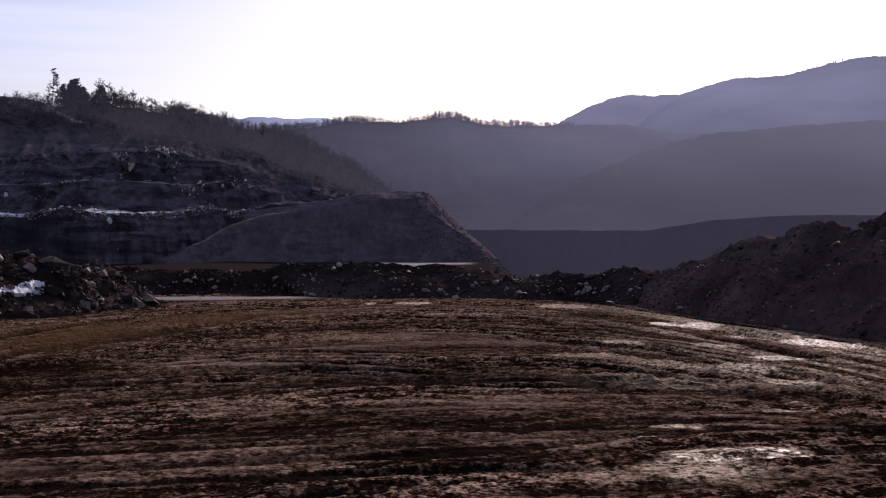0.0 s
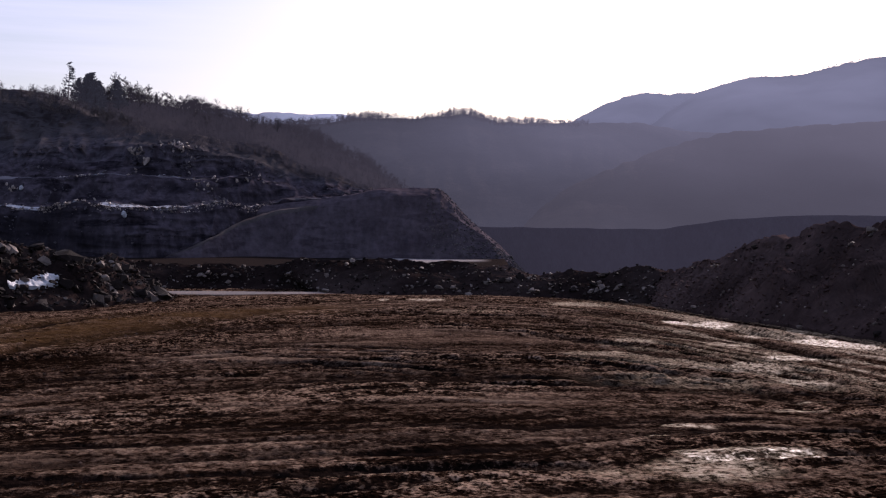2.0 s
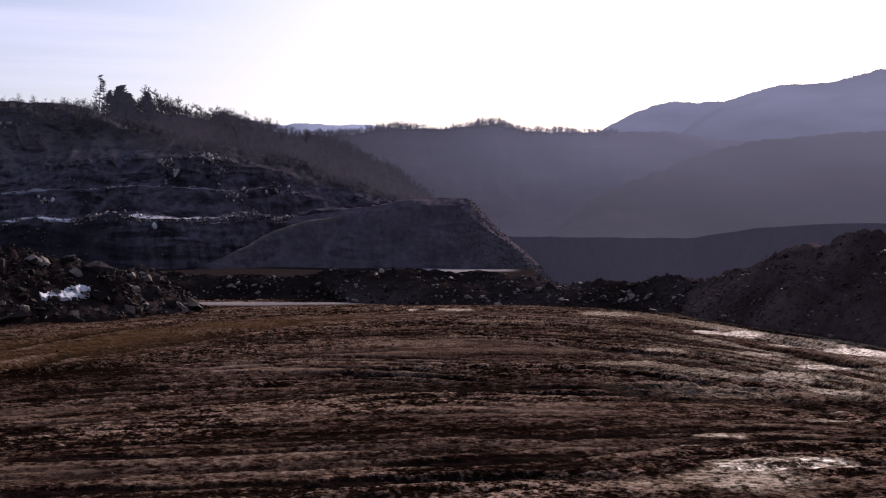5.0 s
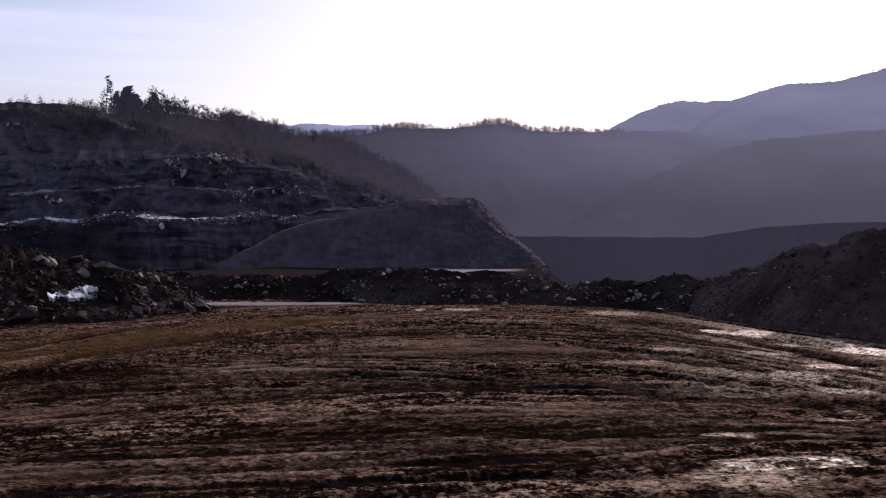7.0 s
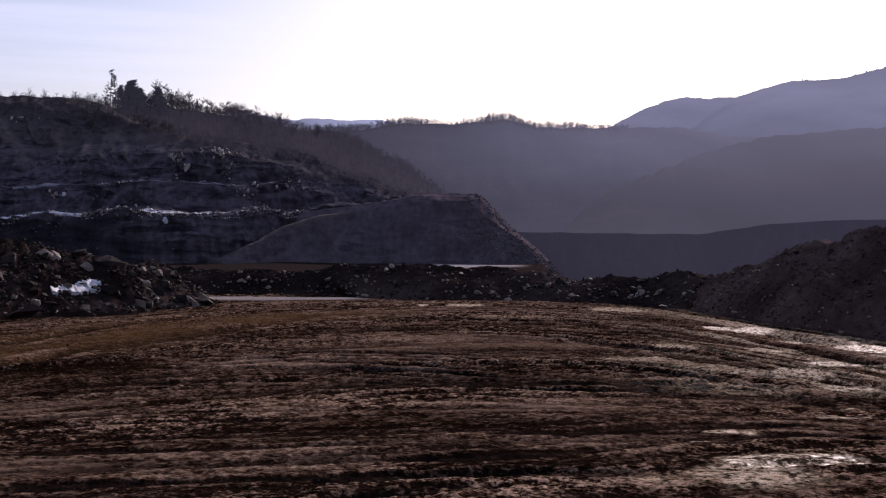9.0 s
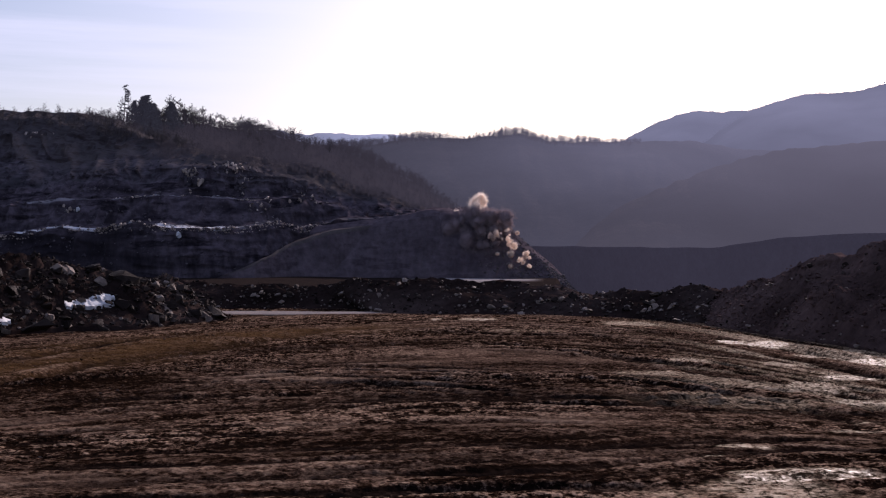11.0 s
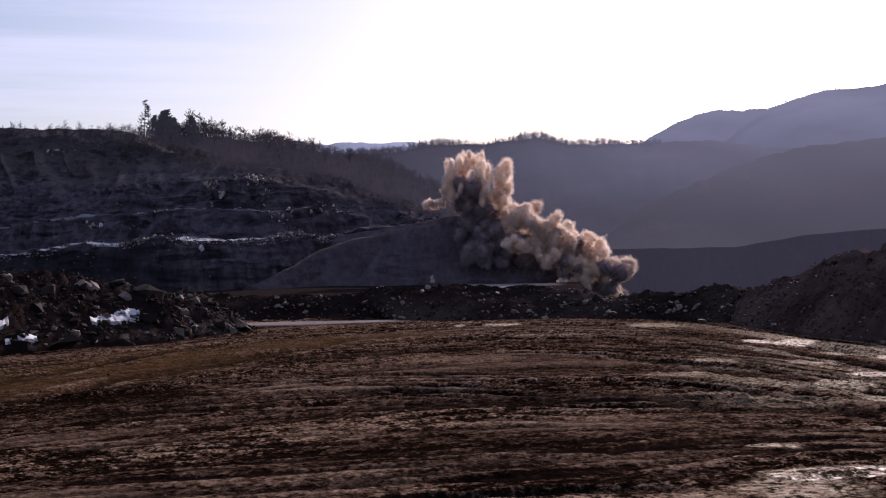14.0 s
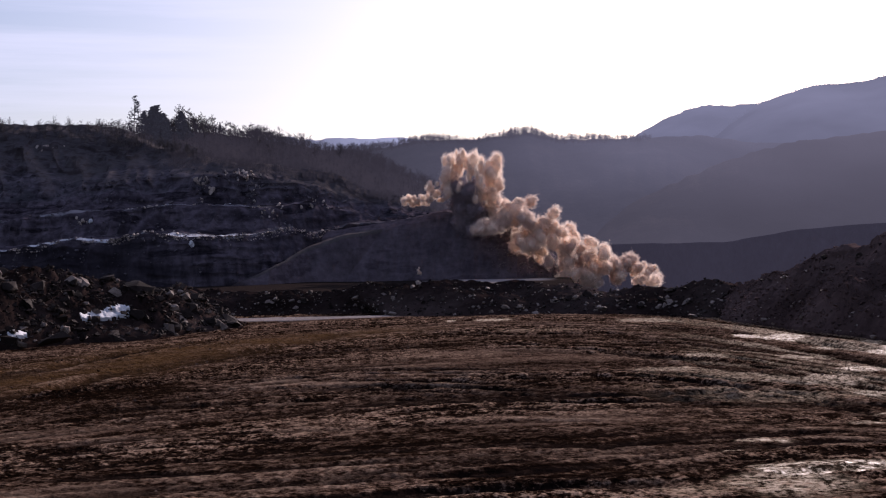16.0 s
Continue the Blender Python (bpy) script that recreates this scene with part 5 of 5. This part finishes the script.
def winter_tree(seed, height=10.0):
    """A bare tree seen far off: a tapered trunk, limbs and twigs as slivers."""
    rnd = random.Random(seed)
    verts, faces = [], []
    twig(verts, faces, Vector((0, 0, -0.6)), Vector((rnd.gauss(0, 0.4), rnd.gauss(0, 0.4), height * 0.8)), 0.15, 0.05)

    def sliver(a, b, wide):
        side = (b - a).cross(Vector((rnd.gauss(0, 1), rnd.gauss(0, 1), rnd.gauss(0, 1)))).normalized() * wide
        base = len(verts)
        verts.extend((a - side, a + side, b))
        faces.append((base, base + 1, base + 2))

    for _ in range(18):
        h, w = height * rnd.uniform(0.15, 0.78), rnd.uniform(0, 6.3)
        reach = height * rnd.uniform(0.22, 0.42) * (1.1 - 0.6 * h / height)
        way = Vector((math.cos(w), math.sin(w), rnd.uniform(0.2, 1.1))).normalized()
        a = Vector((0, 0, h))
        b = a + way * reach
        sliver(a, b, 0.11)
        for _ in range(5):
            c = a.lerp(b, rnd.uniform(0.3, 1.0))
            out = (way + Vector((rnd.gauss(0, 0.6), rnd.gauss(0, 0.6), rnd.gauss(0.2, 0.4)))).normalized()
            sliver(c, c + out * reach * rnd.uniform(0.3, 0.6), 0.075)
    return np.array([tuple(v) for v in verts]), faces


def woods(name, label, pts, rows, count, seed, lo, hi, cols=(0.0, 1.0), mat=None):
    """Bare woods too many to count, one mesh."""
    rnd = np.random.RandomState(seed)
    kinds = [winter_tree(60 + i) for i in range(7)]
    verts, faces, base = [], [], 0
    nv, nu = pts.shape[:2]
    for _ in range(count):
        v, f = kinds[rnd.randint(len(kinds))]
        i, j = rnd.randint(rows[0], rows[1]), int(rnd.uniform(*cols) * (nu - 1))
        s = rnd.uniform(lo, hi) / 10 * (1 + 0.35 * math.sin(j * 0.13) * math.sin(j * 0.041))
        w = rnd.uniform(0, 6.3)
        c, n = math.cos(w) * s, math.sin(w) * s
        verts.append(np.stack([c * v[:, 0] - n * v[:, 1], n * v[:, 0] + c * v[:, 1], s * v[:, 2]], -1) + pts[i, j] + rnd.normal(0, 2, 3) * (1, 1, 0))
        faces.extend(tuple(base + k for k in g) for g in f)
        base += len(v)
    me = bpy.data.meshes.new(name)
    me.from_pydata(np.concatenate(verts).tolist(), [], faces)
    me.materials.append(mat or BARK)
    tagged(new(name, me), label, "woods", kind="stuff")


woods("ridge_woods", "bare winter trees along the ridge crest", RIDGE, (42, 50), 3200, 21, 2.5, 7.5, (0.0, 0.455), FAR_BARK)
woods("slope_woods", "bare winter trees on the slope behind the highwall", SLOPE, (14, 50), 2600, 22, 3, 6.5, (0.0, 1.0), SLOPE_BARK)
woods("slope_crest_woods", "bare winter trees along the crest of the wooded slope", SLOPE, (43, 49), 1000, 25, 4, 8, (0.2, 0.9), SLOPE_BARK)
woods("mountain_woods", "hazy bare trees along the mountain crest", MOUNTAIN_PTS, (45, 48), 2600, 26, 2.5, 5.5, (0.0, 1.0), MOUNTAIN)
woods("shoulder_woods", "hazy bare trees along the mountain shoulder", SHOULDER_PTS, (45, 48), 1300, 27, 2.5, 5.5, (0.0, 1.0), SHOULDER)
woods("hilltop_brush", "low bare brush along the top of the highwall", WALL_PTS, (152, 168), 600, 23, 2, 4.5, (0.0, 0.62))
woods("crest_brush", "dark low brush along the crest of the highwall", WALL_PTS, (126, 158), 1300, 24, 1.0, 2.4, (0.55, 1.0), SLOPE_BARK)


# ---- the blast: dust and debris thrown up from the bench ----
def puff_mesh(name, mat, seed, flakes, tall=1.0):
    """A billow: a lobed core inside a haze of small flakes, about two metres across."""
    rnd = np.random.RandomState(seed)

    def lumps(d):
        soft = fbm(d[:, 0] * 1.3 + seed, d[:, 1] * 1.3, d[:, 2] * 1.3, 2)
        return 0.86 + 0.34 * soft + 0.42 * np.abs(fbm(d[:, 0] * 2.1, d[:, 1] * 2.1 + seed, d[:, 2] * 2.1, 3, 0.55))

    bm = bmesh.new()
    bmesh.ops.create_icosphere(bm, subdivisions=2, radius=1.0)
    co = np.array([v.co for v in bm.verts])
    core = co * (0.56 * lumps(co))[:, None] * (1, 1, tall)
    tris = [[v.index for v in f.verts] for f in bm.faces]
    bm.free()
    d = rnd.normal(0, 1, (flakes, 3))
    d /= np.linalg.norm(d, axis=1)[:, None]
    r = lumps(d) * (0.56 + 0.27 * np.minimum(np.abs(rnd.normal(0, 0.8, flakes)), 1.4))
    mid = d * r[:, None] * (1, 1, tall)
    size = (0.022 + 0.036 * rnd.random_sample(flakes)) * np.clip(1.5 - 0.7 * r, 0.5, 1.1)
    corner = mid[:, None, :] + rnd.normal(0, 1, (flakes, 3, 3)) * size[:, None, None] * (1, 1, tall)
    base = len(core)
    tris += (base + np.arange(flakes * 3).reshape(-1, 3)).tolist()
    me = bpy.data.meshes.new(name)
    me.from_pydata(np.concatenate([core, corner.reshape(-1, 3)]).tolist(), [], tris)
    me.polygons.foreach_set("use_smooth", np.arange(len(tris)) < len(tris) - flakes)
    me.materials.append(mat)
    return me


DUST_PUFFS = [puff_mesh("puff", BROWN_DUST if i % 4 == 3 else DUST, 100 + i, 2600) for i in range(8)]
DARK_PUFFS = [puff_mesh("clod_mass", DEBRIS, 120 + i, 2600) for i in range(5)]
JET_PUFFS = [puff_mesh("jet", DUST, 140 + i, 2200, 1.9) for i in range(4)]
BROWN_PUFFS = [puff_mesh("puff", BROWN_DUST, 160 + i, 2600, 1.3) for i in range(3)]
MOVES = []


def lobe(name, meshes, rows, spread, grow, size, count, seed, depth, tumble=True):
    """Billows that follow one path (seconds, x, z) out of the bench, spreading or closing as they go."""
    rnd = random.Random(seed)
    t0, t1 = rows[0][0], rows[-1][0]
    for _ in range(count):
        ob = part(name, rnd.choice(meshes), CLOUD)
        s = size * rnd.uniform(0.6, 1.35)
        ob.scale = (s * rnd.uniform(0.7, 1.35), s * rnd.uniform(0.8, 1.2), s * rnd.uniform(0.7, 1.25))
        gx, gz, y = rnd.gauss(0, 0.55), rnd.gauss(0, 0.55), rnd.uniform(*depth)
        gx, gz, y0 = max(-0.72, min(0.72, gx)), max(-0.72, min(0.72, gz)), rnd.uniform(414, 432)
        spin, lag, w0 = rnd.uniform(-14, 14), rnd.uniform(-0.12, 0.12), rnd.uniform(0, 360)
        keys = []
        for n, (t, x, z) in enumerate(rows):
            g = grow[0] + (grow[1] - grow[0]) * max(0.0, min(1.0, (t - t0) / (t1 - t0))) ** 0.7
            d = y if n else y0
            keys.append((t + (lag if n and t < t1 else 0), x * (d / 395) + gx * spread[0] * g, z + gz * spread[1] * g, d, spin * (t - t0)))
        MOVES.append((ob, keys, w0 if tumble else rnd.uniform(-10, 10), rnd.uniform(0, 360) if tumble else rnd.uniform(-10, 10)))


# the dark heave of the bench edge, which falls back
CLOUD = tagged(new("debris_heave"), "dark heave of rock debris thrown up by a blast", "debris cloud")
# this lobe ends as the dark tower core, standing for shade in the dust
lobe("debris", DARK_PUFFS, [(10.45, -14, 4), (11.3, -17.5, 13.8), (12, -18.6, 20.7), (12.5, -19.6, 21.8), (13.2, -20, 21.3), (14, -18, 22.5), (15, -17, 21.5), (16, -16.8, 20.5)], (9.375, 9.1), (0.75, 0.45), 2.5, 38, 1, (390, 404))
lobe("debris", DARK_PUFFS, [(10.45, -14, 4), (11.3, -8.3, 14.6), (12, -8.4, 17.9), (12.5, -8.9, 18.6), (13.2, -10.2, 16.6), (14, -14.7, 14.5), (15, -14.0, 13.5), (16, -14.2, 13)], (8.75, 7.8), (0.72, 0.6), 2.5, 38, 2, (390, 404))
lobe("debris", DARK_PUFFS, [(10.45, -14, 4), (11.3, -2.2, 13), (12, 0.8, 14.8), (12.5, 3.2, 14.3), (13.2, 4.1, 10.2), (14, 8.6, 3.5), (15, 13.5, -10.2), (16, 15.6, -15.6)], (8.125, 9.1), (0.6, 1), 2.3, 30, 19, (388, 402))
lobe("debris", DARK_PUFFS, [(10.45, -12, 4), (11.3, 0.9, 13), (12, 6.1, 14), (12.5, 10.8, 12.3), (13.2, 15.4, 5.5), (14, 22.8, -3.6), (15, 27.1, -13.6), (16, 27.7, -17.3)], (6.25, 8.45), (0.7, 0.9), 2.2, 26, 3, (390, 404))
lobe("debris", DARK_PUFFS, [(10.45, -14, 4), (11.3, -5.2, 13), (12, -2.3, 14.1), (12.5, -1.3, 14.3), (13.2, -1.9, 12.6), (14, -4.9, 5), (15, -5.8, -8), (16, -6.7, -16)], (7.5, 6.5), (0.9, 0.9), 2.3, 18, 22, (390, 402))
lobe("debris", DARK_PUFFS, [(10.45, -14, 2), (11.3, -9, 10.7), (12, -11.4, 13), (12.5, -12.8, 13), (13.2, -14.1, 12), (14, -15.2, 6), (15, -13.8, -8), (16, -14.3, -16)], (10, 7.8), (0.6, 1), 2.3, 24, 23, (388, 396))
# two towers of dust
CLOUD = tagged(new("dust_column"), "tall tan columns of dust rising from a blast", "dust cloud")
lobe("billow", JET_PUFFS, [(10.45, -15, 4), (11.3, -16.3, 18), (12, -15.2, 27.2), (12.5, -16.3, 29.1), (13.2, -18.1, 31.2), (14, -17.6, 32), (15, -16.5, 31.3), (16, -16.7, 30.9)], (5.0, 3), (0.8, 1), 1.15, 30, 4, (394, 412), False)
lobe("billow", JET_PUFFS, [(12.75, -15, 4), (13.2, -22.7, 24.4), (14, -22.9, 26.7), (15, -21.5, 26.5), (16, -20.6, 26.1)], (3, 7), (0.8, 1), 1.35, 22, 5, (388, 402), False)
lobe("billow", JET_PUFFS, [(12.75, -15, 4), (13.2, -14.7, 22), (14, -14.2, 24.6), (15, -13.9, 24.7), (16, -13.3, 24.7)], (2.6, 8), (0.8, 1), 1.35, 24, 6, (386, 398), False)
lobe("billow", JET_PUFFS, [(10.45, -13, 4), (11.3, -7.9, 22.6), (12, -7.8, 27.1), (12.5, -7.8, 27.4), (13.2, -8.4, 26.8), (14, -7.8, 27.1), (15, -7.6, 26.9), (16, -7.9, 27.3)], (2.6, 5.5), (0.75, 1), 1.4, 22, 7, (394, 412), False)
lobe("billow", DUST_PUFFS, [(12.75, -14, 4), (13.2, -10.2, 20), (14, -9.6, 20.3), (15, -9.7, 19.3), (16, -9.4, 19.3)], (5, 4.5), (0.6, 1), 1.9, 16, 8, (388, 404))
lobe("billow", DUST_PUFFS, [(12.05, -17, 4), (12.5, -26.8, 21.2), (13.2, -27.6, 21.8), (14, -28.8, 19.6), (15, -30.8, 18.3), (16, -31.6, 19.4)], (5, 1.8), (0.25, 1), 0.95, 34, 17, (390, 400))
lobe("billow", DUST_PUFFS, [(13.3, -16, 3), (13.8, -24.2, 22.6), (14, -24.4, 22.7), (15, -25.2, 21.8), (16, -25.4, 21.6)], (4, 3.2), (0.5, 1), 1.1, 16, 24, (389, 398))
# billows tumbling down the end of the bench
CLOUD = tagged(new("dust_avalanche"), "billowing tan dust tumbling down the end of the rock bench", "dust cloud")
lobe("billow", DUST_PUFFS, [(12.95, -12, 4), (13.62, -3, 15.6), (14, -2.9, 15.2), (15, -3, 14.9), (16, -2.7, 14.5)], (8.05, 5.2), (0.6, 1), 2.352, 24, 9, (388, 404))
lobe("billow", DUST_PUFFS, [(12.95, -12, 4), (13.62, 0.7, 11), (14, 2.7, 10.1), (15, 3.4, 9.4), (16, 4.1, 9.4)], (8.05, 6.5), (0.7, 1), 2.464, 28, 20, (386, 400))
lobe("billow", DUST_PUFFS, [(12.95, -10, 3), (13.62, 4.4, 10.9), (14, 9.1, 6.9), (15, 10.1, 5.1), (16, 11.2, 5.1)], (8.05, 7.15), (0.7, 1), 2.352, 30, 10, (386, 400))
lobe("billow", DUST_PUFFS, [(12.95, -10, 3), (13.62, 11.9, 9.2), (14, 16.6, 3.3), (15, 17.6, 1.1), (16, 19, 0.3)], (8.05, 7.15), (0.6, 1), 2.24, 30, 11, (388, 402))
lobe("billow", BROWN_PUFFS, [(12.05, -9, 2), (12.5, 12.3, 14.9), (13.2, 20, 8.5), (14, 27, -2.2), (15, 27.7, -4.1), (16, 29.5, -2.9)], (5, 4), (0.4, 1), 1.7, 26, 12, (394, 408))
lobe("billow", DUST_PUFFS, [(12.75, -8, 0), (13.2, 16.7, -9.7), (14, 22.8, -7.4), (15, 29.1, -6.4), (16, 36.6, -4.6)], (5, 3.6), (0.4, 1), 1.9, 22, 13, (394, 412))
lobe("billow", DUST_PUFFS, [(13.2, -9, -2), (13.7, 11.7, -6), (14, 13.7, -5.7), (15, 17, -5.8), (16, 19.7, -5)], (8, 3.6), (0.5, 1), 1.7, 20, 14, (388, 398))
lobe("billow", DUST_PUFFS, [(13.2, -12, 3), (13.75, 1.3, 4.1), (14, -4.2, 6.8), (15, -8.8, 8.9), (16, -10.4, 10.5)], (6, 1.8), (0.6, 1), 1.6, 16, 15, (382, 388))
lobe("billow", DUST_PUFFS, [(13.2, -12, 3), (13.75, 6.6, 0.2), (14, 4.1, 2.5), (15, 3.3, 4.1), (16, 1.7, 5.7)], (6, 2.6), (0.6, 1), 1.8, 14, 21, (384, 392))
lobe("billow", DUST_PUFFS, [(10.55, -8, 2), (11.2, 4.1, 6.8), (11.5, 7.2, 5), (12, 10.9, 2.5), (12.5, 13.7, -1.1), (13.2, 13, -5.8), (16, 15.7, -11)], (3, 4.5), (0.9, 1), 0.9, 18, 16, (386, 392))
lobe("billow", DUST_PUFFS, [(10.5, -9, 2), (11.2, -0.5, 9.0), (11.5, 1.5, 8.0), (12, 4.5, 4.5), (12.5, 7.5, 1.0), (13.2, 9.5, -2.5), (16, 12, -9)], (4.5, 1.6), (0.9, 1), 0.75, 16, 27, (384, 390))
lobe("billow", DUST_PUFFS, [(10.5, -8, 0), (11.2, 8.5, 0.8), (11.5, 9.5, -0.5), (12, 12.5, -3.2), (12.5, 14.2, -5.5), (13.2, 15, -7), (16, 17, -12)], (2.4, 3.0), (0.9, 1), 0.8, 14, 28, (386, 392))
lobe("billow", DUST_PUFFS, [(12.75, -20, -1), (13.2, -30.6, -4.6), (14, -29.6, -3), (15, -29.6, -2.4), (16, -30.6, -2)], (1.2, 1.3), (0.5, 1), 0.45, 5, 18, (388, 390))
lobe("billow", DUST_PUFFS, [(13.2, -9, 0), (13.8, 17, 0), (14, 19, -3), (15, 22.5, -3.6), (16, 25, -3.2)], (6, 4), (0.5, 1), 1.9, 22, 26, (388, 402))


def motions():
    for ob, keys, a, b in MOVES:
        rows = []
        first = keys[0]
        rows.append((0.0, pose(first[1], first[3], first[2], a, b, 0)))
        for t, x, z, y, turn in keys:
            rows.append((t, pose(x, y, z, a, b, turn)))
        if rows[-1][0] < 16.0:
            rows.append((16.0, rows[-1][1]))
        walk(ob, rows)


motions()
